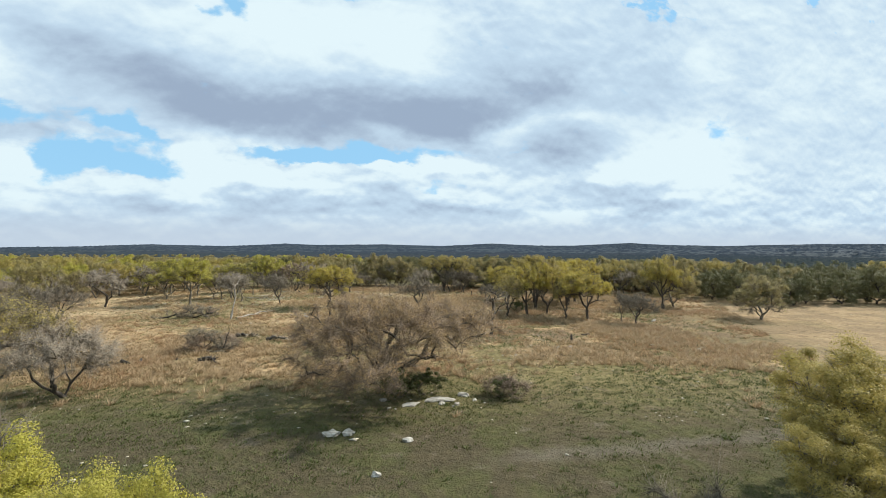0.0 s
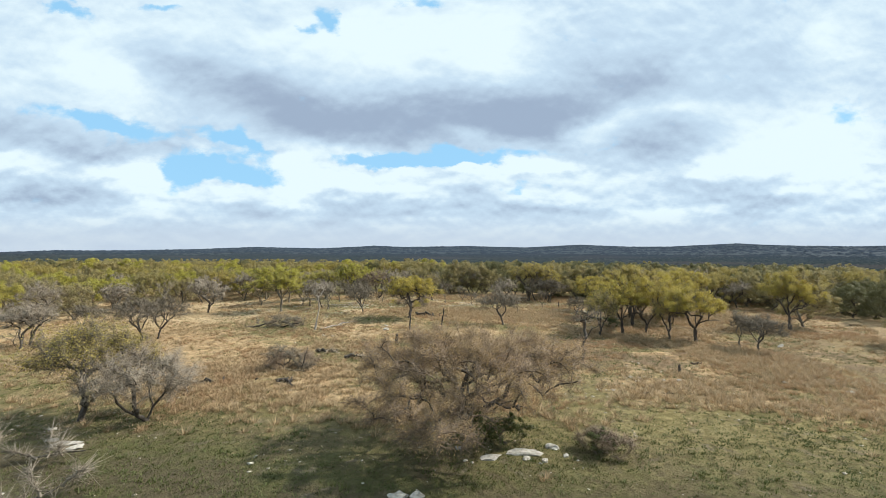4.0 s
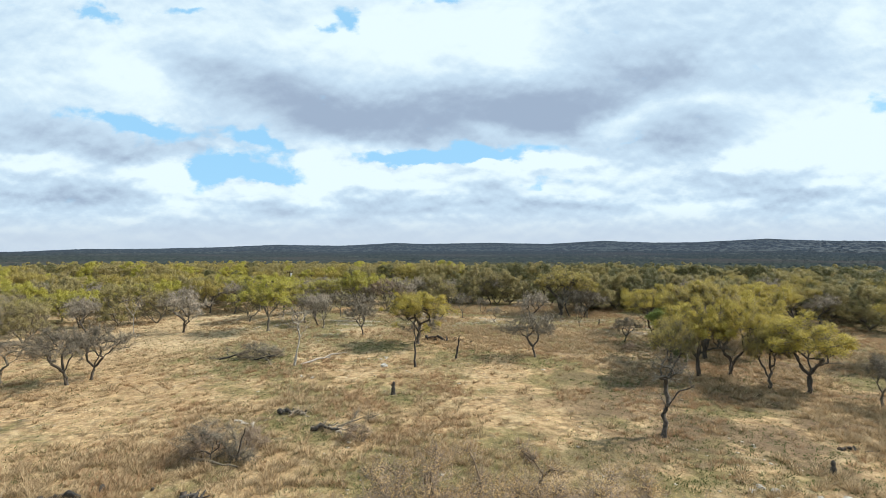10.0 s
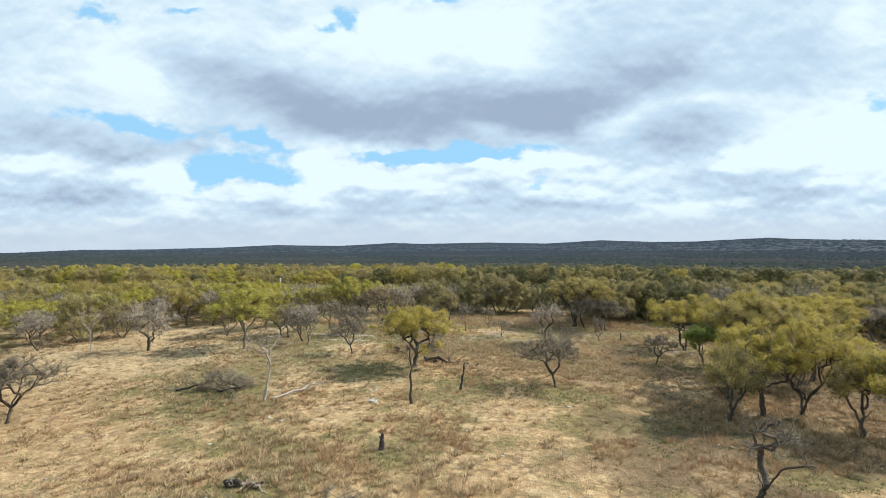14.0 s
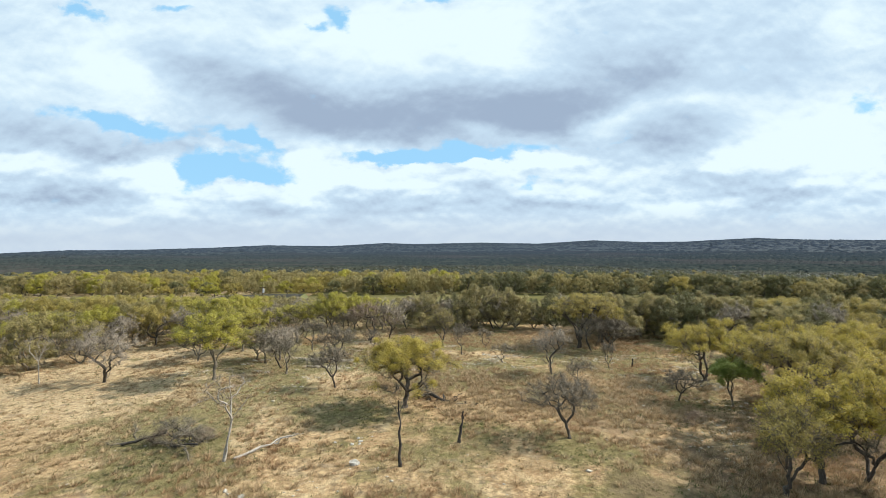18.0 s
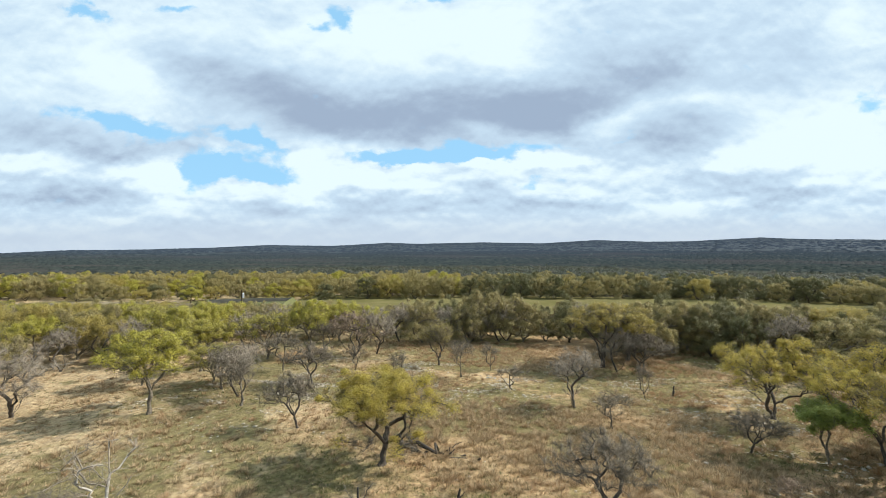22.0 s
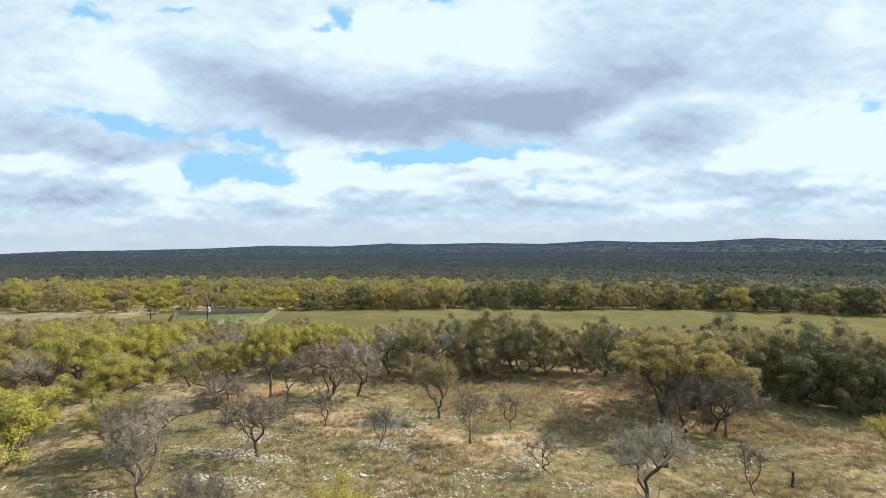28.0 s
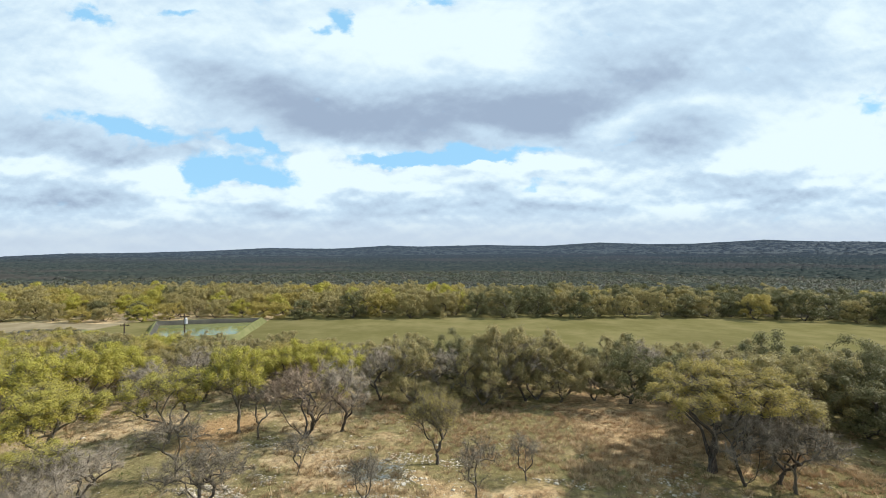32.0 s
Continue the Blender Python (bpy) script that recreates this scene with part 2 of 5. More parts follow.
def bumped(g, b, height, strength, distance):
    n = g.add("ShaderNodeBump")
    n.inputs["Strength"].default_value, n.inputs["Distance"].default_value = strength, distance
    g.put(n.inputs["Height"], height)
    g.put(b.inputs["Normal"], n.outputs[0])


def bark(name, dark, pale, rough=0.9):
    m, g, b, _ = material(name, rough)
    co = g.add("ShaderNodeTexCoord").outputs["Object"]
    f = g.noise(co, 9.0, 6, 0.65)
    s = g.noise(co, 1.3, 3, 0.5)
    col = g.mix(g.ramp(f, 0.35, 0.7), dark, pale)
    col = g.mix(g.math("MULTIPLY", g.ramp(s, 0.45, 0.75), 0.5), col, tuple(v * 1.5 for v in pale))
    g.put(b.inputs["Base Color"], col)
    bumped(g, b, f, 0.7, 0.03)
    return m


def leaf(name, a, b2, c, glow=0.45, hue=0.25, patch_size=0.9, patch_mix=0.35):
    """Leaves: colour from sprig to sprig and from tree to tree; light comes through them."""
    m, g, b, out = material(name, 0.6)
    geo = g.add("ShaderNodeNewGeometry")
    info = g.add("ShaderNodeObjectInfo")
    isl = geo.outputs["Random Per Island"]
    col = g.mix(isl, a, b2)
    tree = g.math("MULTIPLY", g.ramp(info.outputs["Random"], 0.2, 1.0), hue)
    col = g.mix(tree, col, c)
    n = g.noise(g.add("ShaderNodeTexCoord").outputs["Object"], patch_size, 2, 0.5)
    col = g.mix(g.math("MULTIPLY", g.ramp(n, 0.45, 0.7), patch_mix), col, c)
    g.put(b.inputs["Base Color"], col)
    b.inputs["Specular IOR Level"].default_value = 0.25
    tr = g.add("ShaderNodeBsdfTranslucent")
    g.put(tr.inputs[0], col)
    ms = g.add("ShaderNodeMixShader")
    ms.inputs[0].default_value = glow
    g.put(ms.inputs[1], b.outputs[0])
    g.put(ms.inputs[2], tr.outputs[0])
    g.put(out.inputs[0], ms.outputs[0])
    return m


BARK_DARK = bark("oak_bark", (0.035, 0.028, 0.022), (0.11, 0.09, 0.07))
BARK_GREY = bark("grey_bark", (0.085, 0.070, 0.050), (0.22, 0.185, 0.135))
BARK_TWIG = bark("brown_twig_bark", (0.14, 0.10, 0.07), (0.30, 0.225, 0.155))
TWIG_GREY = bark("grey_twig_bark", (0.17, 0.142, 0.106), (0.36, 0.305, 0.235))
WOOD_PALE = bark("bleached_wood", (0.24, 0.215, 0.18), (0.44, 0.40, 0.345))
WOOD_CHAR = bark("charred_wood", (0.014, 0.012, 0.010), (0.085, 0.070, 0.058))
LEAF_GOLD = leaf("golden_oak_leaf", (0.355, 0.290, 0.056), (0.60, 0.485, 0.105), (0.36, 0.295, 0.095), 0.45)
LEAF_AMBER = leaf("amber_oak_leaf", (0.30, 0.245, 0.064), (0.51, 0.41, 0.120), (0.32, 0.265, 0.105), 0.45)
LEAF_LIME = leaf("fresh_green_leaf", (0.33, 0.310, 0.052), (0.54, 0.485, 0.095), (0.37, 0.31, 0.11), 0.45)
LEAF_FRESH = leaf("green_elm_leaf", (0.20, 0.25, 0.06), (0.30, 0.36, 0.10), (0.26, 0.27, 0.09), 0.5)
LEAF_OLIVE = leaf("olive_oak_leaf", (0.240, 0.205, 0.082), (0.44, 0.37, 0.155), (0.34, 0.28, 0.15), 0.42)
LEAF_DARK = leaf("dark_evergreen_leaf", (0.090, 0.095, 0.042), (0.20, 0.19, 0.080), (0.20, 0.17, 0.08), 0.3)
LEAF_BUD = leaf("russet_bud_leaf", (0.38, 0.25, 0.12), (0.54, 0.36, 0.175), (0.38, 0.29, 0.13), 0.45)
LEAF_GRASS = leaf("dry_grass_blade", (0.29, 0.205, 0.112), (0.60, 0.465, 0.28), (0.36, 0.235, 0.122), 0.35)
LEAF_RUSSET = leaf("russet_grass_blade", (0.28, 0.165, 0.085), (0.46, 0.30, 0.165), (0.30, 0.22, 0.13), 0.4)
LEAF_TUSSOCK = leaf("bunch_grass_blade", (0.20, 0.135, 0.072), (0.58, 0.44, 0.26), (0.33, 0.215, 0.11), 0.35)
LEAF_WEED = leaf("green_weed_blade", (0.075, 0.098, 0.028), (0.125, 0.135, 0.045), (0.10, 0.088, 0.034), 0.35)


# damp green places round fallen wood and tree feet: x, y, reach
GREEN_SPOTS = [(9.0, 24.5, 6.0), (17.0, 26.5, 7.0), (-13.0, 19.0, 5.0), (-8.0, 33.0, 5.0), (-20.0, 62.0, 4.0), (3.0, 52.0, 4.0), (-15.5, 38.6, 4.5), (-12.2, 45.0, 2.0), (-29.0, 53.6, 5.0), (-3.3, 57.6, 2.6), (-9.0, 60.0, 4.0), (9.5, 69.0, 4.0), (5.5, 40.0, 5.0), (-26.0, 77.0, 7.0), (-1.0, 22.0, 5.0)]


def ground_material():
    m, g, b, _ = material("dry_pasture", 0.95)
    co = g.add("ShaderNodeNewGeometry").outputs["Position"]
    sep = g.add("ShaderNodeSeparateXYZ")
    g.put(sep.inputs[0], co)
    x, y, _z = sep.outputs
    wide = g.noise(co, 0.055, 3, 0.55, 0.4)
    mid = g.noise(co, 0.32, 5, 0.6, 0.6)
    small = g.noise(co, 2.3, 6, 0.65)
    grain = g.noise(co, 11.0, 4, 0.7)
    tan = g.mix(g.ramp(small, 0.35, 0.65), (0.345, 0.226, 0.116), (0.635, 0.452, 0.248))
    tan = g.mix(g.math("MULTIPLY", g.ramp(mid, 0.54, 0.76), 0.6), tan, (0.27, 0.17, 0.095))
    # matted pale straw, russet clumps and green weeds between
    straw = g.noise(co, 0.55, 4, 0.6, 0.8)
    tan = g.mix(g.math("MULTIPLY", g.ramp(straw, 0.52, 0.64), 0.55), tan, (0.66, 0.515, 0.305))
    clumps = g.noise(co, 1.15, 3, 0.55, 0.5)
    tan = g.mix(g.math("MULTIPLY", g.ramp(clumps, 0.54, 0.66), 0.65), tan, (0.33, 0.195, 0.10))
    weeds = g.math("ADD", g.noise(co, 0.85, 4, 0.6, 0.7), g.math("MULTIPLY", g.math("SUBTRACT", wide, 0.5), 0.5))
    tan = g.mix(g.math("MULTIPLY", g.ramp(weeds, 0.56, 0.65), 0.5), tan, (0.24, 0.225, 0.085))
    # bleached, flattened straw along the western side
    pale = g.math("MULTIPLY", g.math("MULTIPLY", g.ramp(x, -16.0, -32.0), g.ramp(y, 48.0, 62.0)), g.ramp(small, 0.35, 0.55))
    tan = g.mix(g.math("MULTIPLY", pale, 0.6), tan, (0.60, 0.48, 0.30))
    green = g.mix(g.ramp(small, 0.35, 0.7), (0.115, 0.110, 0.038), (0.235, 0.21, 0.085))
    # green sward where moisture stays: low ground near the start and under the trees
    moist = g.math("ADD", wide, g.math("MULTIPLY", g.math("SUBTRACT", mid, 0.5), 0.55))
    near = g.ramp(y, 34.0, 20.0)
    moist = g.math("ADD", moist, g.math("MULTIPLY", near, 0.22))
    back = g.math("MULTIPLY", g.math("MULTIPLY", g.ramp(y, 62.0, 78.0), g.ramp(x, -52.0, -38.0)), 0.10)
    moist = g.math("ADD", moist, back)
    side = g.math("MULTIPLY", g.math("MULTIPLY", g.ramp(x, -2.0, 8.0), g.ramp(y, 44.0, 30.0)), 0.09)
    moist = g.math("ADD", moist, side)
    for sx, sy, wide_by in GREEN_SPOTS:
        px = g.math("DIVIDE", g.math("SUBTRACT", x, sx), wide_by)
        py = g.math("DIVIDE", g.math("SUBTRACT", y, sy), wide_by * 0.7)
        near_it = g.math("EXPONENT", g.math("MULTIPLY", g.math("ADD", g.math("MULTIPLY", px, px), g.math("MULTIPLY", py, py)), -1.0))
        moist = g.math("ADD", moist, g.math("MULTIPLY", near_it, 0.12))
    col = g.mix(g.math("MULTIPLY", g.ramp(moist, 0.47, 0.60), 0.8), tan, green)
    # a cloud's shadow over the nearest turf, put into its green-brown colour
    cloud_shade = g.math("MULTIPLY", g.ramp(y, 29.0, 17.0), 0.8)
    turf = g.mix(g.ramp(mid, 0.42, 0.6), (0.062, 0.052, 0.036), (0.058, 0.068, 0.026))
    col = g.mix(cloud_shade, col, turf)
    line = g.math("ADD", g.math("SUBTRACT", y, g.math("MULTIPLY_ADD", x, 0.22, 15.7)), g.math("MULTIPLY", g.math("SUBTRACT", mid, 0.5), 2.4))
    trodden = g.math("MULTIPLY", g.ramp(g.math("ABSOLUTE", line), 0.9, 0.2), g.ramp(x, 0.0, 4.0))
    col = g.mix(g.math("MULTIPLY", trodden, 0.6), col, (0.17, 0.145, 0.11))
    soil = g.mix(grain, (0.13, 0.10, 0.072), (0.27, 0.225, 0.17))
    col = g.mix(g.math("MULTIPLY", g.ramp(g.noise(co, 0.75, 5, 0.65, 0.3), 0.56, 0.68), 0.55), col, soil)
    # brown soil towards the east, coloured darker for a passing cloud's shadow
    bare = g.math("MULTIPLY", g.math("MULTIPLY", g.ramp(x, -9.0, 5.0), g.math("MULTIPLY", g.ramp(y, 30.0, 45.0), g.ramp(y, 82.0, 62.0))), g.ramp(g.noise(co, 0.2, 4, 0.6), 0.36, 0.6))
    col = g.mix(g.math("MULTIPLY", bare, 0.9), col, (0.165, 0.112, 0.072))
    col = g.mix(g.math("MULTIPLY", g.ramp(grain, 0.46, 0.74), 0.5), col, (0.115, 0.082, 0.05))
    # a worn patch of orange earth by the woods
    away = g.math("ADD", g.math("MULTIPLY", g.math("POWER", g.math("DIVIDE", g.math("ADD", x, 37.0), 3.4), 2.0), 1.0), g.math("POWER", g.math("DIVIDE", g.math("SUBTRACT", y, 89.5), 5.0), 2.0))
    worn = g.math("MULTIPLY", g.ramp(g.math("ADD", away, g.math("MULTIPLY", mid, 1.2)), 1.7, 0.7), 0.8)
    col = g.mix(worn, col, g.mix(small, (0.34, 0.195, 0.095), (0.54, 0.35, 0.18)))
    # duller, close-grazed grass towards the east
    grazed = g.math("MULTIPLY", g.math("MULTIPLY", g.ramp(x, 20.0, 34.0), g.ramp(y, 100.0, 80.0)), g.math("MULTIPLY_ADD", mid, 0.5, 0.4))
    col = g.mix(grazed, col, g.mix(small, (0.25, 0.175, 0.10), (0.42, 0.31, 0.175)))
    # floor of the woods farther on, dark to match their canopy
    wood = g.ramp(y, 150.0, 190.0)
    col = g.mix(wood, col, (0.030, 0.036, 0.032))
    # distance haze put into the ground colour, bluer farther out
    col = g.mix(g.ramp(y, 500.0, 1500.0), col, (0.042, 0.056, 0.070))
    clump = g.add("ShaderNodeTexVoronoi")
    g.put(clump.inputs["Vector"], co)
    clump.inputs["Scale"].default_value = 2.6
    # shade between the grass clumps, painted as a darker ground colour
    gap_shade = g.math("MULTIPLY", g.ramp(clump.outputs["Distance"], 0.42, 0.75), g.ramp(g.noise(co, 0.5, 3), 0.4, 0.6))
    col = g.mix(g.math("MULTIPLY", g.math("MULTIPLY", gap_shade, g.ramp(y, 120.0, 100.0)), 0.45), col, (0.085, 0.066, 0.040))
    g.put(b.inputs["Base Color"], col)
    b.inputs["Specular IOR Level"].default_value = 0.1
    bumped(g, b, g.math("ADD", small, g.math("MULTIPLY", grain, 0.45)), 1.0, 0.24)
    return m


def plain(name, a, c, scale, rough=0.9, bump=0.0):
    m, g, b, _ = material(name, rough)
    co = g.add("ShaderNodeNewGeometry").outputs["Position"]
    n = g.noise(co, scale, 5, 0.65)
    w = g.noise(co, scale * 0.13, 3, 0.6)
    col = g.mix(g.ramp(n, 0.3, 0.72), a, c)
    col = g.mix(g.math("MULTIPLY", g.ramp(w, 0.4, 0.7), 0.4), col, tuple(0.7 * v for v in a))
    g.put(b.inputs["Base Color"], col)
    b.inputs["Specular IOR Level"].default_value = 0.0 if rough > 0.85 else 0.4
    if bump:
        bumped(g, b, n, 0.8, bump)
    return m


GROUND = ground_material()


def canopy(name, a, c, bare, soften=0.45, haze_tint=None):
    """Woods seen from far off: evergreens coloured dark for cloud shadow, with wide stretches of leafless trees among
    them.
    """
    m, g, b, _ = material(name, 1.0)
    b.inputs["Specular IOR Level"].default_value = 0.0
    co = g.add("ShaderNodeNewGeometry").outputs["Position"]
    col = g.mix(g.add("ShaderNodeNewGeometry").outputs["Random Per Island"], a, c)
    flatten = g.add("ShaderNodeMapping")
    flatten.inputs["Scale"].default_value = (0.35, 1.0, 1.0)
    g.put(flatten.inputs["Vector"], co)
    col = g.mix(g.math("MULTIPLY", g.ramp(g.noise(flatten.outputs[0], 0.008, 3, 0.6), 0.48, 0.66), 0.8), col, bare)
    if haze_tint:
        # haze over the hills, put into the canopy colour by distance
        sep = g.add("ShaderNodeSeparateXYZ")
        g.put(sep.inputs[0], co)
        col = g.mix(g.math("MULTIPLY", g.ramp(sep.outputs[1], 250.0, 1500.0), 0.9), col, haze_tint)
    g.put(b.inputs["Base Color"], col)
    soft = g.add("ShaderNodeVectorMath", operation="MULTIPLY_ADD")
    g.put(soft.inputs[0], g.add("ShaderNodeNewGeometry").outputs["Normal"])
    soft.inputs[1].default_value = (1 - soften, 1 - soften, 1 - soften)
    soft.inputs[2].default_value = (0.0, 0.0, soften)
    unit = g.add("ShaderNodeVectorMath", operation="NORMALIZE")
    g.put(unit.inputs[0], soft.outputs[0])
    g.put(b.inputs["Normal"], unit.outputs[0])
    return m


LEAF_CREST = leaf("valley_wood_leaf", (0.078, 0.088, 0.058), (0.105, 0.110, 0.074), (0.125, 0.108, 0.088), 0.3, 0.0, 0.11, 0.85)
# these low canopy colours hold the cloud shadow lying over the valley
LEAF_VALE = canopy("cloud_shaded_valley_canopy", (0.036, 0.044, 0.040), (0.052, 0.059, 0.051), (0.070, 0.067, 0.062), 0.82)
# last colour is the blue-grey of painted haze on the farthest woods
LEAF_FAR = canopy("shaded_hazy_canopy", (0.027, 0.036, 0.034), (0.052, 0.062, 0.055), (0.072, 0.064, 0.060), 0.88, (0.041, 0.056, 0.079))
FIELD = plain("mown_green_field", (0.118, 0.108, 0.042), (0.175, 0.152, 0.070), 0.16, 0.95, 0.05)
DIRT = plain("pale_dirt", (0.19, 0.155, 0.095), (0.28, 0.235, 0.155), 0.4, 0.95, 0.05)
MUD_SHADED = plain("shaded_wet_mud", (0.035, 0.034, 0.026), (0.075, 0.068, 0.05), 0.8, 0.8, 0.04)
BANK = plain("grassy_bank", (0.12, 0.13, 0.055), (0.18, 0.175, 0.085), 0.6, 0.95, 0.05)
STONE = plain("white_limestone", (0.30, 0.275, 0.23), (0.56, 0.53, 0.47), 7.0, 0.9, 0.03)
PEBBLE = plain("limestone_rubble", (0.40, 0.35, 0.27), (0.65, 0.585, 0.48), 3.0, 0.9, 0.02)
POLE_WOOD = plain("weathered_pole", (0.05, 0.038, 0.028), (0.10, 0.08, 0.06), 7.0)
METAL = plain("grey_painted_metal", (0.42, 0.44, 0.46), (0.55, 0.57, 0.59), 4.0, 0.45)
CERAMIC = plain("brown_glazed_ceramic", (0.10, 0.05, 0.03), (0.14, 0.07, 0.04), 9.0, 0.3)


def water_material():
    m, g, b, _ = material("pond_water", 0.06)
    co = g.add("ShaderNodeNewGeometry").outputs["Position"]
    g.put(b.inputs["Base Color"], g.mix(g.ramp(g.noise(co, 0.08, 3), 0.35, 0.65), (0.12, 0.135, 0.050), (0.17, 0.18, 0.070)))
    b.inputs["IOR"].default_value = 1.33
    b.inputs["Specular IOR Level"].default_value = 0.3
    bumped(g, b, g.noise(co, 2.5, 4), 0.12, 0.05)
    return m


WATER = water_material()


# ---------------------------------------------------------------- ground
def lattice(px, py, seed):
    """Smooth value noise over arrays, 0 to 1."""
    ix, iy = np.floor(px).astype(np.int64), np.floor(py).astype(np.int64)
    fx, fy = px - ix, py - iy
    fx, fy = fx * fx * (3 - 2 * fx), fy * fy * (3 - 2 * fy)

    def h(a, b):
        v = np.sin(a * 127.1 + b * 311.7 + seed * 74.7) * 43758.5453
        return v - np.floor(v)

    return (h(ix, iy) * (1 - fx) + h(ix + 1, iy) * fx) * (1 - fy) + (h(ix, iy + 1) * (1 - fx) + h(ix + 1, iy + 1) * fx) * fy


def fbm(px, py, seed, octaves=4):
    total, amp, f = 0.0, 0.5, 1.0
    for k in range(octaves):
        total = total + amp * lattice(px * f, py * f, seed + k)
        amp, f = amp * 0.5, f * 2.03
    return total


# the skyline: bearing in degrees from +y towards +x, height of the land there
RIDGE_B = [-56.6, -51.4, -44.9, -43.9, -39.0, -33.1, -26.1, -22.7, -19.6, -15.8, -7.4, -4.6, -0.5, 6.0, 11.4, 15.9, 19.6, 22.0, 24.3, 27.7, 28.0, 31.1, 34.3, 39.2, 43.4]
RIDGE_Z = [-39.3, -26.6, -25.3, -22.6, -18.6, -3.0, -13.6, -3.0, 8.0, -1.3, 8.3, 3.5, -1.6, 19.7, 6.6, 8.7, 21.2, 30.0, 22.1, 14.1, 16.3, 12.6, 19.0, 27.3, 28.5]
LIE_Y = [-400, 18, 30, 40, 55, 66, 78, 100, 150, 200, 300, 600, 1200, 2000, 3000, 4200]
LIE_Z = [0.5, 0.05, -0.3, -0.7, -1.0, -1.15, -1.35, -1.75, -2.2, -4, -8, -15, -14, -4, 9, 14]


def height(px, py):
    """The lie of the land, in metres, for arrays or numbers."""
    px, py = np.asarray(px, float), np.asarray(py, float)
    far = np.hypot(px * 0.55, py)
    ahead = np.where(py > 100, far, py)
    z = np.interp(ahead, LIE_Y, LIE_Z)
    z = z - 0.02 * np.clip(-px - 15, 0, 40) * np.clip((110 - py) / 40, 0, 1)
    out = np.hypot(px + 8, py - 40)
    ridge = np.interp(np.degrees(np.arctan2(px + 8, py - 40)), RIDGE_B, RIDGE_Z) - 0.03 * np.clip(out - 3300, 0, 2000)
    rise = np.clip((out - 700) / 2500, 0, 1) ** 1.6 * np.clip((py - 300) / 500, 0, 1)
    z = z * (1 - rise) + ridge * rise + np.clip((py - 900) / 900, 0, 1) * (1 - rise) * 22 * (fbm(px / 420, py / 260, 3) - 0.47)
    roll = np.clip((py - 170) / 300, 0, 1) * 5 * (fbm(px / 130, py / 130, 8) - 0.45)
    near = np.clip(1 - np.hypot(px + 10, py - 50) / 160, 0, 1)
    return z + roll + near * (0.35 * (fbm(px / 6.5, py / 6.5, 5) - 0.47) + 0.10 * (fbm(px / 0.9, py / 0.9, 6, 2) - 0.37))


def mesh_from(name, verts, faces):
    me = bpy.data.meshes.new(name)
    me.from_pydata([tuple(v) for v in verts], [], [tuple(f) for f in faces])
    me.update()
    return me


def bulk_mesh(name, verts, loops, counts):
    """A mesh from flat arrays, quick for many thousands of faces."""
    me = bpy.data.meshes.new(name)
    verts = np.asarray(verts, np.float32)
    counts = np.asarray(counts, np.int32)
    me.vertices.add(len(verts))
    me.vertices.foreach_set("co", verts.ravel())
    me.loops.add(len(loops))
    me.loops.foreach_set("vertex_index", np.asarray(loops, np.int32))
    me.polygons.add(len(counts))
    me.polygons.foreach_set("loop_start", np.r_[0, np.cumsum(counts)[:-1]].astype(np.int32))
    me.update(calc_edges=True)
    return me


def shaded(me, mat, smooth=False):
    me.materials.append(mat)
    if smooth:
        me.polygons.foreach_set("use_smooth", np.ones(len(me.polygons), bool))
    return me


def stretched(lo, mid, hi, n, tight):
    u = np.linspace(-1, 1, n)
    s = np.sinh(tight * u) / math.sinh(tight)
    return np.where(s < 0, mid + s * (mid - lo), mid + s * (hi - mid))


def sheet(xs, ys, lift=0.0):
    gx, gy = np.meshgrid(xs, ys)
    v = np.stack([gx, gy, height(gx, gy) + lift], -1).reshape(-1, 3)
    nx, ny = len(xs), len(ys)
    i = (np.arange(ny - 1)[:, None] * nx + np.arange(nx - 1)[None]).ravel()
    q = np.stack([i, i + 1, i + 1 + nx, i + nx], -1)
    return v, q


def make_ground():
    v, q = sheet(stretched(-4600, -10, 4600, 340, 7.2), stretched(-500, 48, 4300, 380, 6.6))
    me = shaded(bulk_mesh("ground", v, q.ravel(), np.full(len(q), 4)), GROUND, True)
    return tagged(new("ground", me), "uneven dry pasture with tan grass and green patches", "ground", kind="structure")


make_ground()


def patch(name, label, rows, mat, lift, step=2.5, category="ground"):
    """A piece of ground cover over the quadrilateral rows (near left, near right, far right, far left)."""
    a, b, c, d = (np.array(r, float) for r in rows)
    n = max(3, int(np.linalg.norm(b - a) / step))
    m = max(3, int(np.linalg.norm(d - a) / step))
    u, w = np.meshgrid(np.linspace(0, 1, n), np.linspace(0, 1, m))
    u, w = u[..., None], w[..., None]
    p = (a * (1 - u) + b * u) * (1 - w) + (d * (1 - u) + c * u) * w
    edge = np.minimum(np.minimum(u, 1 - u), np.minimum(w, 1 - w))[..., 0]
    wob = (fbm(p[..., 0] / 9, p[..., 1] / 9, 21) - 0.47) * 5.0 * np.clip(0.25 - edge, 0, 0.25) / 0.25
    p[..., 1] += wob
    z = height(p[..., 0], p[..., 1]) + lift * np.clip(edge * 20, -1, 1)
    v = np.concatenate([p, z[..., None]], -1).reshape(-1, 3)
    i = (np.arange(m - 1)[:, None] * n + np.arange(n - 1)[None]).ravel()
    q = np.stack([i, i + 1, i + 1 + n, i + n], -1)
    me = shaded(bulk_mesh(name, v, q.ravel(), np.full(len(q), 4)), mat, True)
    return tagged(new(name, me), label, category, kind="structure")


patch("field", "flat mown green-tan hay field behind the oaks", [(-60, 112), (90, 112), (90, 178), (-72, 160)], FIELD, 0.12)
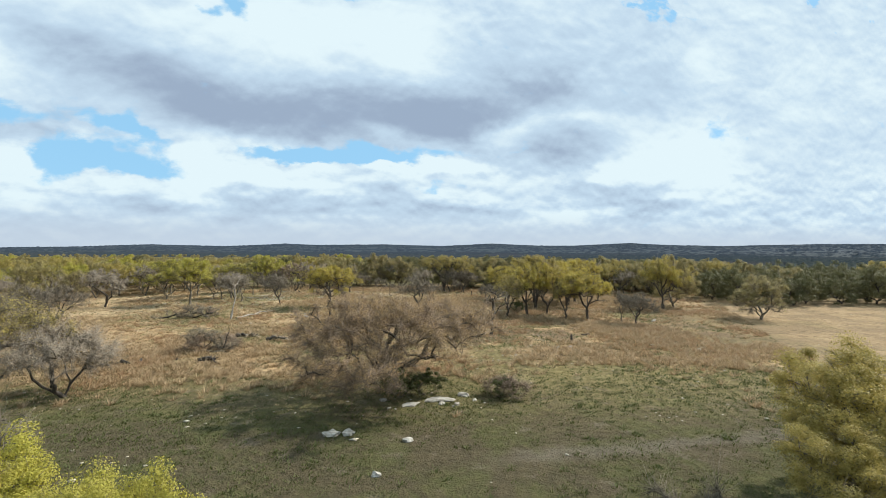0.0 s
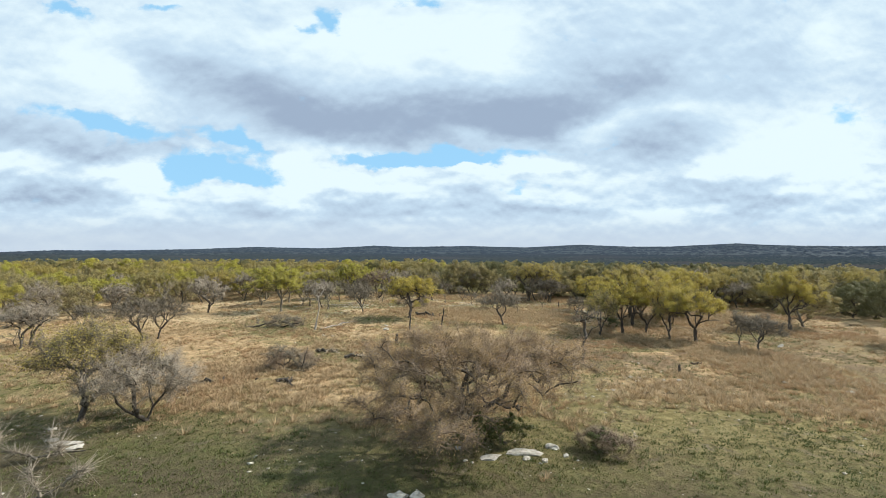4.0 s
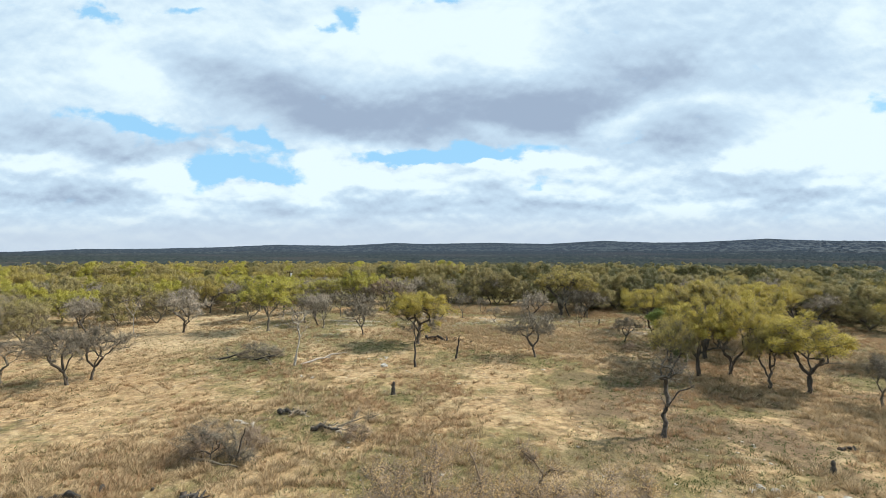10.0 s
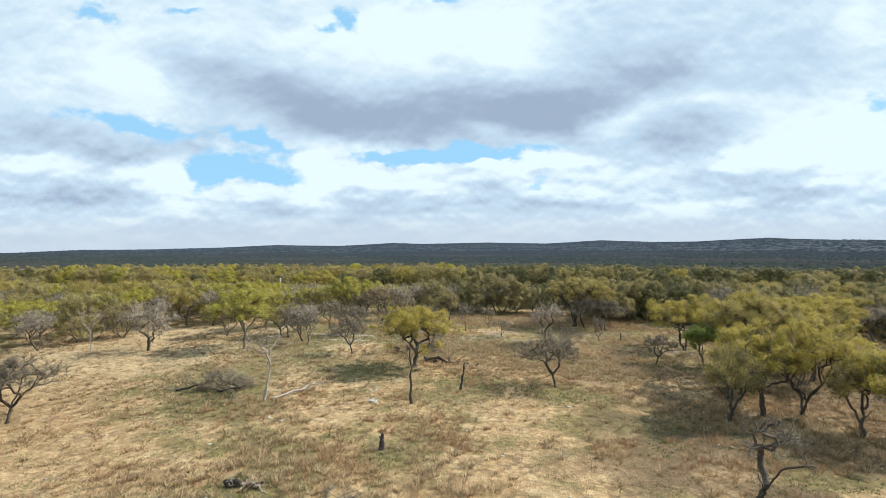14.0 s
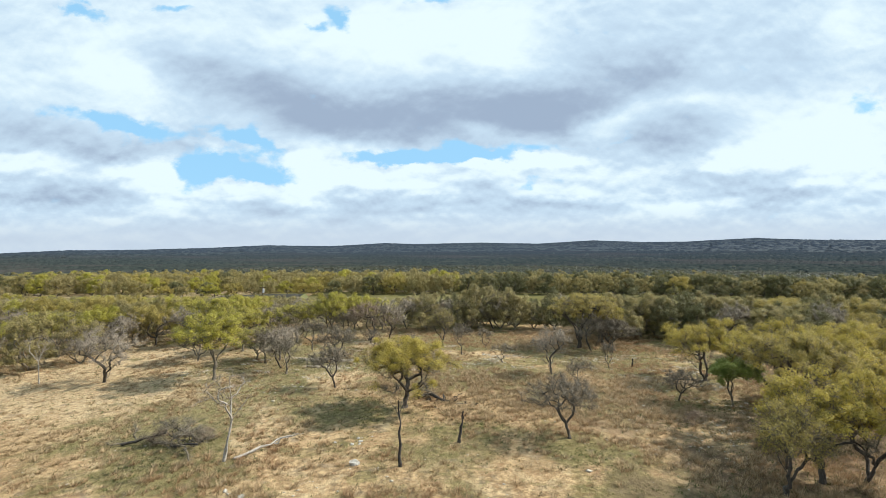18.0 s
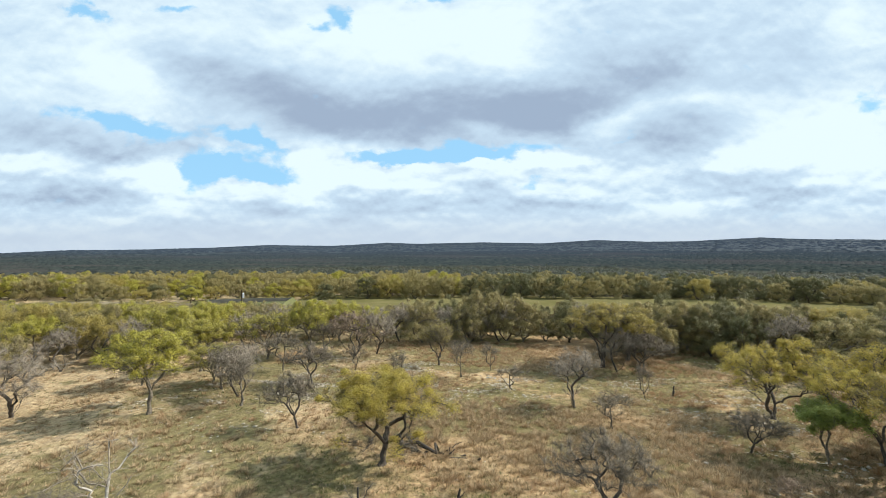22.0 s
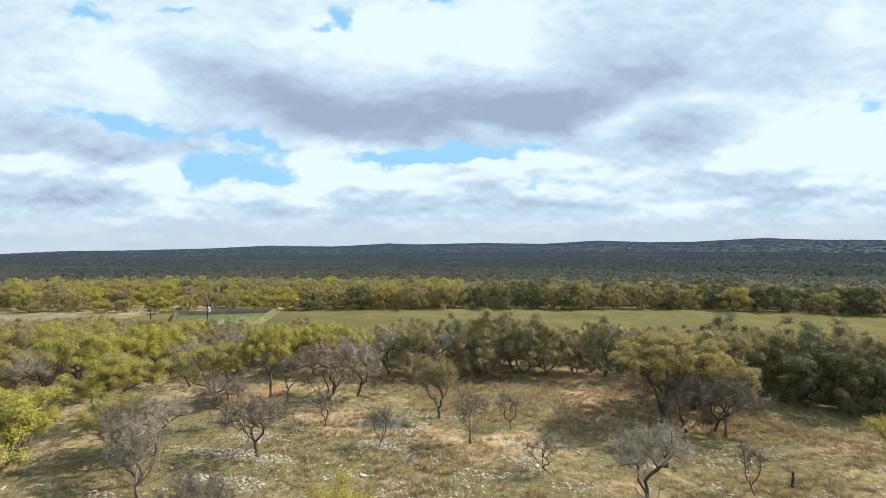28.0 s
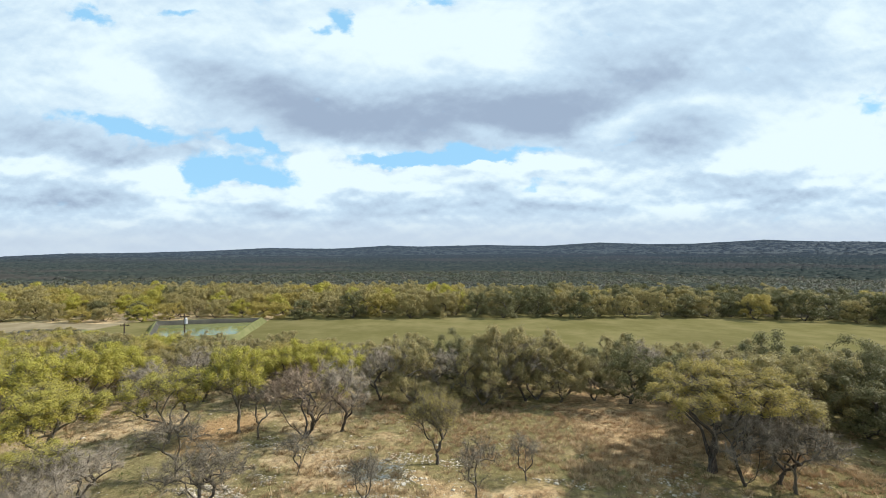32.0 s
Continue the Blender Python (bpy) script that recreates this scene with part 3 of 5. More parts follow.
patch("dirt_flat", "pale tan bare dirt round the ponds", [(-132, 116), (-92, 117), (-93, 134), (-132, 127)], DIRT, 0.10)
patch("grass_flat", "rough green grass between the ponds", [(-93, 113), (-74, 113), (-80, 142), (-94, 138)], FIELD, 0.12)


def basin(name, label, corners, water_z, rim):
    """A pond: a sheet of water inside a raised earth bank."""
    c = np.array(corners, float)
    mid = c.mean(0)
    rings = [(1.0, water_z - 0.3), (1.02, water_z + 0.03), (1.09, rim), (1.13, rim), (1.3, -2.7)]
    pts, n = [], 12
    for k, (s, z) in enumerate(rings):
        for e in range(4):
            for j in range(n):
                p = c[e] + (c[(e + 1) % 4] - c[e]) * j / n
                q = mid + (p - mid) * s
                wob = (fbm(q[0] / 5, q[1] / 5, 31) - 0.47) * 0.3
                pts.append((q[0], q[1], z + wob * (k > 1)))
    per = 4 * n
    faces = [(k * per + j, k * per + (j + 1) % per, (k + 1) * per + (j + 1) % per, (k + 1) * per + j) for k in range(len(rings) - 1) for j in range(per)]
    me = shaded(mesh_from("bank", pts, faces), BANK, True)
    # inner slope: wet mud, with the slope's shade put into its colour
    me.materials.append(MUD_SHADED)
    for f in me.polygons[:2 * per]:
        f.material_index = 1
    tagged(new("pond_bank", me), "grassy earth bank round " + label, "bank", kind="structure")
    edge = [(*(mid + (np.array(p[:2]) - mid) * 1.02), water_z) for p in pts[:per]]
    wm = shaded(mesh_from("water", edge, [tuple(range(per))]), WATER)
    tagged(new(name, wm), label, "pond", kind="structure")


basin("pond", "green still pond water reflecting the sky", [(-72, 118), (-62, 124), (-68, 139), (-84, 132)], -1.95, -1.15)
basin("pond", "small shallow grey pond", [(-103, 118), (-91.5, 117), (-93, 124), (-102, 122.8)], -2.0, -1.6)


# ---------------------------------------------------------------- trees
class Limbs:
    """Tapering tubes gathered into one mesh."""

    def __init__(self):
        self.v, self.f, self.c, self.n = [], [], [], 0

    def tube(self, pts, radii, sides):
        pts, radii = np.asarray(pts, float), np.asarray(radii, float)
        ways = np.gradient(pts, axis=0)
        ways /= np.linalg.norm(ways, axis=1)[:, None] + 1e-9
        side = np.cross(ways, (0.31, 0.17, 0.93))
        side /= np.linalg.norm(side, axis=1)[:, None] + 1e-9
        other = np.cross(ways, side)
        a = np.arange(sides) * 2 * math.pi / sides
        ring = side[:, None] * np.cos(a)[None, :, None] + other[:, None] * np.sin(a)[None, :, None]
        self.v.append((pts[:, None] + ring * radii[:, None, None]).reshape(-1, 3))
        i = (np.arange(len(pts) - 1)[:, None] * sides + np.arange(sides)[None]).ravel()
        j = (np.arange(len(pts) - 1)[:, None] * sides + (np.arange(sides)[None] + 1) % sides).ravel()
        self.f.append((np.stack([i, j, j + sides, i + sides], -1) + self.n).ravel())
        self.c.append(np.full(len(i), 4))
        self.n += len(pts) * sides

    def spikes(self, base, tip, radius):
        """Many twigs at once: three-sided points."""
        k = len(base)
        way = tip - base
        way = way / (np.linalg.norm(way, axis=1)[:, None] + 1e-9)
        side = np.cross(way, (0.31, 0.17, 0.93))
        side /= np.linalg.norm(side, axis=1)[:, None] + 1e-9
        other = np.cross(way, side)
        ring = [base + radius[:, None] * (side * math.cos(a) + other * math.sin(a)) for a in (0, 2.09, 4.19)]
        v = np.stack([*ring, tip], 1).reshape(-1, 3)
        i = np.arange(k)[:, None] * 4 + self.n
        f = np.concatenate([i + 0, i + 1, i + 3, i + 1, i + 2, i + 3, i + 2, i + 0, i + 3], 1)
        self.v.append(v)
        self.f.append(f.ravel())
        self.c.append(np.full(3 * k, 3))
        self.n += 4 * k

    def mesh(self, name, mat):
        me = bulk_mesh(name, np.concatenate(self.v), np.concatenate(self.f), np.concatenate(self.c))
        return shaded(me, mat, True)


def sprigs(name, at, out, size, mat, rng):
    """Small leaf sprays, one triangle each, lying mostly towards the sky and the outside of their clump."""
    k = len(at)
    n = out * 0.75 + np.array((0, 0, 0.4)) + rng.normal(size=(k, 3)) * 0.42
    n /= np.linalg.norm(n, axis=1)[:, None]
    a = np.cross(n, rng.normal(size=(k, 3)))
    a /= np.linalg.norm(a, axis=1)[:, None] + 1e-9
    b = np.cross(n, a)
    s = (size * rng.uniform(0.6, 1.5, k))[:, None]
    v = np.stack([at + a * s * 1.2, at - a * s * 0.7 + b * s * 0.75, at - a * s * 0.7 - b * s * 0.75], 1).reshape(-1, 3)
    return shaded(bulk_mesh(name, v, np.arange(3 * k), np.full(k, 3)), mat)


def crown_points(rng, count, tall, wide, low, lobes, fill, flat=0.0, skirt=0):
    """Places within a crown of several rounded lobes, so that its outline is uneven."""
    mids = []
    deep = tall - low
    for k in range(lobes):
        a = k * 2.4 + rng.uniform(-0.5, 0.5)
        r = wide * 0.5 * (0.12 if k == 0 else rng.uniform(0.30, 0.72))
        half = deep * rng.uniform(0.24, 0.38)
        out = r / (wide * 0.5)
        top = tall - half - deep * (0.55 * out**2 * rng.uniform(0.5, 1.2)) * (1 - flat)
        mids.append((r * math.cos(a), r * math.sin(a), max(top, low + half * 0.8), wide * rng.uniform(0.20, 0.32), half))
    for k in range(skirt):
        a = k * 6.283 / skirt + rng.uniform(-0.4, 0.4)
        r = wide * 0.5 * rng.uniform(0.5, 0.8)
        half = deep * rng.uniform(0.16, 0.26)
        mids.append((r * math.cos(a), r * math.sin(a), low + half * rng.uniform(0.6, 1.3), wide * rng.uniform(0.16, 0.24), half))
    mids = np.array(mids)
    lobes = len(mids)
    pick = rng.integers(0, lobes, count)
    u = rng.normal(size=(count, 3))
    u /= np.linalg.norm(u, axis=1)[:, None]
    r = rng.uniform(0, 1, count) ** fill
    u[:, 2] = np.where(u[:, 2] < 0, u[:, 2] * 0.75, u[:, 2])
    p = mids[pick, :3] + u * r[:, None] * np.stack([mids[pick, 3], mids[pick, 3], mids[pick, 4]], -1)
    p[:, 2] = np.clip(p[:, 2], low * 0.8, tall)
    return p


def skeleton_of(rng, ends, forks, bend, sway=0.24):
    """Joins each place to the nearest limb grown so far, and thickens the limbs by what they carry."""
    nodes, parent = [np.zeros(3)], [-1]

    def run(start, goal, steps, sway):
        last = start
        a = nodes[start]
        for k in range(1, steps + 1):
            p = a + (goal - a) * k / steps
            if k < steps:
                p = p + rng.normal(size=3) * sway * np.linalg.norm(goal - a) / steps
            nodes.append(p)
            parent.append(last)
            last = len(nodes) - 1
        return last

    for f in forks:
        start = 0
        for goal in f:
            start = run(start, np.array(goal, float), 4, sway)
    root = np.array(forks[0][0], float)
    order = np.argsort(np.linalg.norm(ends - root, axis=1))
    cost = None
    for e in order:
        arr = np.array(nodes)
        if cost is None or len(cost) < len(arr):
            cost = np.linalg.norm(arr - root, axis=1) * 0.35
        d = np.linalg.norm(arr - ends[e], axis=1) + cost + np.where(arr[:, 2] > ends[e][2] + 0.5, 1.0, 0)
        d[0:3] += 50
        start = int(np.argmin(d))
        gap = np.linalg.norm(ends[e] - nodes[start])
        goal = ends[e]
        arch = nodes[start] + (goal - nodes[start]) * 0.5 + np.array((0, 0, bend * gap))
        mid = run(start, arch, max(1, int(gap / 0.5)), 0.24)
        run(mid, goal, max(1, int(gap / 0.5)), 0.24)
    nodes, parent = np.array(nodes), np.array(parent)
    load = np.zeros(len(nodes))
    kids = np.zeros(len(nodes), int)
    for k in range(len(nodes) - 1, 0, -1):
        if kids[k] == 0:
            load[k] = 1.0
        load[parent[k]] += load[k]
        kids[parent[k]] += 1
    return nodes, parent, load, kids


def limbs_of(nodes, parent, load, kids, trunk_r, power=0.6, tip=0.007, limbs=0):
    """Splits the skeleton into thick and thin runs and makes the tubes of both."""
    radius = tip + (trunk_r - tip) * (load / load[0]) ** power
    radius[0] *= 1.35
    first, used = {}, set()
    for k in range(1, len(nodes)):
        first.setdefault(int(parent[k]), []).append(k)
    thin, runs = Limbs(), []
    stack = [0]
    while stack:
        s = stack.pop()
        for c in first.get(s, ()):
            chain = [s, c]
            while True:
                nxt = first.get(chain[-1], ())
                if not nxt:
                    break
                best = max(nxt, key=lambda q: load[q])
                chain.append(best)
            # side shoots of this run are taken up afterwards
            for a, b in zip(chain, chain[1:]):
                used.add(b)
            r = radius[chain].copy()
            r[0] = min(r[0], r[1] * 1.25) if s else r[0]
            sides = 6 if r[1] > 0.08 else (4 if r[1] > 0.03 else 3)
            if r[1] > 0.045 or s == 0:
                runs.append((s == 0, r[1], nodes[chain], r, sides))
            else:
                thin.tube(nodes[chain], r, sides)
            for p in chain[1:-1]:
                rest = [q for q in first.get(p, ()) if q not in used]
                if rest:
                    first[p] = rest
                    stack.append(p)
        first[s] = []
    # the stem and the small stubs are one mesh, each main limb another
    runs.sort(key=lambda q: (not q[0], -q[1]))
    stem, boughs = Limbs(), []
    for foot, _, pts, r, sides in runs:
        if foot or len(boughs) >= limbs:
            stem.tube(pts, r, sides)
        else:
            boughs.append(Limbs())
            boughs[-1].tube(pts, r, sides)
    return stem, boughs, thin, radius


def tree_meshes(seed, tall, wide, low, trunk_r, ends=150, lobes=6, forks=3, twigs=0, leaves=0, leaf_size=0.13, leaf_mat=None,
                bark_mat=None, twig_mat=None, bend=0.06, lean=0.0, fill=0.5, stems=1, gather=0.30, twig_len=0.55, flat=0.0, bole=0.0, skirt=0, sway=0.17, power=0.6, top=0.0, limbs=0):
    """Trunk, boughs and crown meshes of one tree, standing at the origin."""
    rng = np.random.default_rng(seed)
    pts = crown_points(rng, ends, tall, wide, low, lobes, fill, flat, skirt)
    pts[:, 0] += lean * pts[:, 2]
    lines = []
    for s in range(stems):
        a0 = s * 6.28 / stems + rng.uniform(-0.5, 0.5)
        foot = np.array((math.cos(a0), math.sin(a0), 0)) * (0.25 * (stems > 1))
        crotch = np.array((lean * low + rng.normal() * 0.12, rng.normal() * 0.12, max(bole, low * rng.uniform(0.5, 0.75)))) + foot * 2.0
        for k in range(forks):
            a = a0 + (k * 6.28 / forks if stems == 1 else (k - (forks - 1) / 2) * 1.1) + rng.uniform(-0.5, 0.5)
            r = wide * rng.uniform(0.14, 0.24)
            z = max(low, bole * 1.25) + (tall - low) * rng.uniform(0.12, 0.32)
            lines.append([crotch, (crotch[0] + r * math.cos(a), crotch[1] + r * math.sin(a), z)])
    nodes, parent, load, kids = skeleton_of(rng, pts, lines, bend, sway)
    stem, boughs, thin, radius = limbs_of(nodes, parent, load, kids, trunk_r, power, limbs=limbs)
    fine = np.where((load < 4) & (nodes[:, 2] > low * 0.7))[0]
    if twigs:
        k = rng.choice(fine, twigs)
        base = nodes[k] + rng.normal(size=(twigs, 3)) * 0.04
        out = nodes[k] - nodes[parent[k]]
        out /= np.linalg.norm(out, axis=1)[:, None] + 1e-9
        way = out * 0.5 + rng.normal(size=(twigs, 3)) * 0.75 + np.array((0, 0, 0.15))
        way /= np.linalg.norm(way, axis=1)[:, None]
        ln = rng.uniform(0.4, 1.2, twigs)[:, None] * twig_len
        tip = base + way * ln
        thin.spikes(base, tip, rng.uniform(0.006, 0.011, twigs))
        j = rng.integers(0, twigs, twigs)
        b2 = base[j] + (tip[j] - base[j]) * rng.uniform(0.3, 0.8, twigs)[:, None]
        w2 = way[j] + rng.normal(size=(twigs, 3)) * 0.7
        thin.spikes(b2, b2 + w2 * ln[j] * 0.5, np.full(twigs, 0.006))
        fine = np.r_[fine]
    out = [("trunk", stem.mesh("trunk", bark_mat))] + [("limb", b.mesh("limb", bark_mat)) for b in boughs]
    if thin.n:
        out.append(("branchwork", thin.mesh("branchwork", twig_mat or bark_mat)))
    if leaves:
        ends_at = np.where((kids == 0) & (nodes[:, 2] > low * 0.6))[0]
        # an umbrella of leaves: the lower, inner boughs stay mostly bare
        rise = (nodes[ends_at, 2] - low) / (tall - low) + 0.35 * np.hypot(nodes[ends_at, 0] - lean * nodes[ends_at, 2], nodes[ends_at, 1]) / (wide * 0.5)
        ends_at = ends_at[(rise > top * rng.uniform(0.6, 1.15, len(ends_at))) | (rng.uniform(size=len(ends_at)) < 0.12)]
        many = rng.choice(ends_at, max(4, int(len(ends_at) * 0.92)), replace=False)
        swell = rng.uniform(0.6, 1.3, len(many))
        pick = rng.integers(0, len(many), leaves)
        u = rng.normal(size=(leaves, 3))
        u /= np.linalg.norm(u, axis=1)[:, None]
        u[:, 2] = np.where(u[:, 2] < -0.5, -u[:, 2], u[:, 2])
        r = rng.uniform(0, 1, leaves)[:, None] ** 0.45 * (gather * swell[pick])[:, None]
        at = nodes[many[pick]] + u * r * np.array((1.1, 1.1, 1.0))
        loose = rng.uniform(size=leaves) < 0.4
        upper = fine[nodes[fine, 2] > low + (tall - low) * top * 0.6]
        at[loose] = nodes[rng.choice(upper, loose.sum())] + u[loose] * rng.uniform(0, 0.8, loose.sum())[:, None] * gather
        out.append(("crown", sprigs("crown", at, u, leaf_size, leaf_mat, rng)))
    return out


KINDS = {}


# how many main limbs are parts of their own, on the trees of the open ground
MAIN_LIMBS = {"gold_a": 6, "gold_b": 6, "gold_c": 5, "gold_d": 6, "lime_a": 5, "bare_a": 5, "bare_b": 4, "bare_e": 6, "bud_big": 9, "bud_small": 5, "thin_gold": 5,
              "thin_amber": 5, "snag": 3, "pale": 2, "near_lime": 4, "near_olive": 4, "green_a": 4}


def kind_of_tree(key, name, label, **how):
    how["limbs"] = MAIN_LIMBS.get(key, 0)
    KINDS[key] = dict(name=name, label=label, how=how, tall=how["tall"], wide=how["wide"], made=None)


def plant(key, x, y, tall=None, wide=None, turn=None, label="", group="", sink=0.05, z=None):
    """Sets one tree of a kind on the ground, of the given height and crown width."""
    k = KINDS[key]
    rng = random.Random(int(x * 131) * 7919 + int(y * 117))
    sz = (tall or k["tall"]) / k["tall"]
    sx = (wide / k["wide"]) if wide else sz
    turn = rng.uniform(0, 360) if turn is None else turn
    z = float(height(x, y)) - sink if z is None else z
    m = Matrix.Translation((x, y, z)) @ Matrix.Rotation(radians(turn), 4, "Z") @ Matrix.Diagonal((sx, sx, sz, 1))
    if k["made"] is None:
        ob = new(k["name"])
        for part_name, me in tree_meshes(**k["how"]):
            p = new(part_name, me)
            p.parent = ob
            if part_name not in ("trunk", "limb"):
                tagged(p, kind="stuff")
        ob.matrix_basis = m
        k["made"] = ob
    else:
        ob = copy_thing(k["made"], m)
        ob.scale = (sx, sx, sz)
    tagged(ob, label or k["label"], "tree", group)
    return ob


OAK = "live oak with golden green spring leaves and a dark trunk"
kind_of_tree("gold_a", "oak_tree", OAK, sway=0.14, bole=1.4, seed=11, tall=6.3, wide=7.6, low=1.7, skirt=4, trunk_r=0.24, ends=300, lobes=14, leaves=80000, twigs=7000,
             leaf_mat=LEAF_GOLD, bark_mat=BARK_DARK, twig_mat=BARK_GREY, leaf_size=0.031, gather=0.5, top=0.62, power=0.5)
kind_of_tree("gold_b", "oak_tree", OAK, bole=1.2, seed=12, tall=7.0, wide=8.5, low=1.5, trunk_r=0.20, ends=240, lobes=14, leaves=36000, twigs=5500, stems=2, forks=2,
             leaf_mat=LEAF_GOLD, bark_mat=BARK_DARK, twig_mat=BARK_GREY, lean=0.12, leaf_size=0.045, gather=0.5, top=0.66, power=0.5)
kind_of_tree("gold_d", "oak_tree", "tall live oak with several dark trunks under a domed golden crown", sway=0.12, bole=3.0, seed=14, tall=8.2, wide=9.4, low=3.6, trunk_r=0.24, ends=240, lobes=13,
             leaves=40000, twigs=9000, stems=3, forks=2, leaf_mat=LEAF_AMBER, bark_mat=BARK_DARK, twig_mat=BARK_GREY, leaf_size=0.045, gather=0.5, top=0.72, power=0.5)
kind_of_tree("gold_c", "oak_tree", OAK, bole=1.5, seed=13, tall=6.0, wide=6.2, low=1.2, trunk_r=0.17, ends=190, lobes=12, leaves=32000, twigs=4500,
             leaf_mat=LEAF_GOLD, bark_mat=BARK_DARK, twig_mat=BARK_GREY, lean=-0.10, leaf_size=0.045, gather=0.48, top=0.64, power=0.5)
kind_of_tree("lime_a", "elm_tree", "broad tree with bright yellow-green new leaves", sway=0.12, bole=1.6, seed=21, tall=6.2, wide=6.5, low=1.6, trunk_r=0.16, ends=180, lobes=10,
             leaves=30000, twigs=4500, leaf_mat=LEAF_LIME, bark_mat=BARK_GREY, twig_mat=BARK_GREY, leaf_size=0.046, gather=0.5, top=0.66, power=0.5)
kind_of_tree("lime_b", "elm_tree", "small tree with thin yellow-green new leaves", seed=22, tall=5.6, wide=5.6, low=1.4, trunk_r=0.13, ends=120, lobes=8, forks=4,
             leaves=16000, twigs=3500, leaf_mat=LEAF_LIME, bark_mat=BARK_GREY, twig_mat=BARK_GREY, leaf_size=0.04, gather=0.5, power=0.5, top=0.6)
kind_of_tree("olive_a", "scrub_oak", "olive-leaved oak of the thicket", skirt=6, seed=31, tall=6.2, wide=6.2, low=0.5, trunk_r=0.18, ends=100, lobes=10,
             leaves=24000, twigs=2200, leaf_mat=LEAF_OLIVE, bark_mat=BARK_GREY, twig_mat=BARK_GREY, leaf_size=0.05, gather=0.52, top=0.2)
kind_of_tree("olive_b", "scrub_oak", "thin olive-brown oak of the thicket", skirt=4, seed=32, tall=5.6, wide=5.8, low=0.6, trunk_r=0.15, ends=100, lobes=9, stems=2, forks=2,
             leaves=12000, twigs=3200, leaf_mat=LEAF_OLIVE, bark_mat=BARK_GREY, twig_mat=BARK_GREY, leaf_size=0.046, gather=0.55, top=0.45, power=0.52)
kind_of_tree("lime_w", "elm_tree", "yellow-green tree of the woods", skirt=3, seed=23, tall=6.0, wide=6.4, low=1.2, trunk_r=0.16, ends=90, lobes=10,
             leaves=22000, twigs=2000, leaf_mat=LEAF_LIME, bark_mat=BARK_GREY, twig_mat=BARK_GREY, leaf_size=0.05, gather=0.6, top=0.55)
kind_of_tree("gold_w", "oak_tree", "golden-leaved oak of the woods", skirt=3, seed=24, tall=6.2, wide=6.8, low=1.2, trunk_r=0.18, ends=90, lobes=10,
             leaves=22000, twigs=2000, leaf_mat=LEAF_AMBER, bark_mat=BARK_DARK, twig_mat=BARK_GREY, leaf_size=0.05, gather=0.6, top=0.55)
kind_of_tree("dark_a", "evergreen_oak", "dense dark evergreen oak", skirt=6, seed=41, tall=6.2, wide=6.6, low=0.3, trunk_r=0.18, ends=100, lobes=11,
             leaves=26000, leaf_mat=LEAF_DARK, bark_mat=BARK_DARK, leaf_size=0.054, gather=0.62, fill=0.4)
kind_of_tree("dark_b", "juniper_tree", "dark rounded juniper tree", skirt=5, seed=42, tall=5.0, wide=5.2, low=0.4, trunk_r=0.15, ends=90, lobes=9,
             leaves=20000, leaf_mat=LEAF_DARK, bark_mat=BARK_DARK, leaf_size=0.052, gather=0.52, fill=0.4)
for far_key, far_name, far_label, far_mat, far_seed in (("far_olive", "post_oak", "olive-leaved oak at the edge of the far woods", LEAF_OLIVE, 33),
                                                        ("far_gold", "oak_tree", "golden-leaved oak at the edge of the far woods", LEAF_AMBER, 34),
                                                        ("far_lime", "elm_tree", "yellow-green tree at the edge of the far woods", LEAF_LIME, 35),
                                                        ("far_dark", "evergreen_oak", "dark evergreen oak at the edge of the far woods", LEAF_DARK, 36),
                                                        ("far_deep", "juniper_tree", "dark juniper at the edge of the far woods", LEAF_DARK, 37)):
    kind_of_tree(far_key, far_name, far_label, skirt=7, seed=far_seed, tall=6.2, wide=6.6, low=0.1, trunk_r=0.18, ends=70, lobes=16, leaves=9000, leaf_mat=far_mat,
                 bark_mat=BARK_DARK, leaf_size=0.095, gather=0.75, fill=0.4)
kind_of_tree("green_a", "elm_tree", "small leafy tree with fresh green leaves", sway=0.12, bole=1.0, seed=27, tall=4.4, wide=4.8, low=1.0, trunk_r=0.11, ends=140, lobes=9,
             leaves=22000, twigs=600, leaf_mat=LEAF_FRESH, bark_mat=BARK_GREY, twig_mat=BARK_GREY, leaf_size=0.045, gather=0.45, top=0.25, power=0.5)
kind_of_tree("near_lime", "elm_tree", "bushy tree with bright yellow-green leaves", seed=25, tall=4.8, wide=6.4, low=1.2, trunk_r=0.16, ends=260, lobes=12,
             leaves=100000, twigs=800, leaf_mat=LEAF_LIME, bark_mat=BARK_GREY, twig_mat=BARK_GREY, leaf_size=0.024, gather=0.42, fill=0.4)
kind_of_tree("near_olive", "oak_tree", "dense live oak with small olive and gold leaves", seed=26, tall=5.6, wide=6.0, low=0.8, trunk_r=0.2, ends=260, lobes=12,
             leaves=100000, twigs=800, leaf_mat=LEAF_AMBER, bark_mat=BARK_DARK, twig_mat=BARK_GREY, leaf_size=0.026, gather=0.42, fill=0.4)
BARE = "bare grey mesquite tree with crooked branches"
kind_of_tree("bare_a", "mesquite_tree", BARE, bole=1.1, seed=51, tall=4.8, wide=5.8, low=1.2, trunk_r=0.14, ends=230, lobes=9, twigs=5000, bark_mat=BARK_DARK,
             twig_mat=BARK_GREY, lean=0.12, bend=0.10, twig_len=0.42, power=0.5)
kind_of_tree("bare_b", "mesquite_tree", BARE, bole=1.1, seed=52, tall=4.2, wide=4.0, low=1.1, trunk_r=0.10, ends=130, lobes=6, twigs=1500, bark_mat=BARK_GREY,
             twig_mat=BARK_GREY, lean=-0.08, bend=0.08, twig_len=0.42, power=0.54)
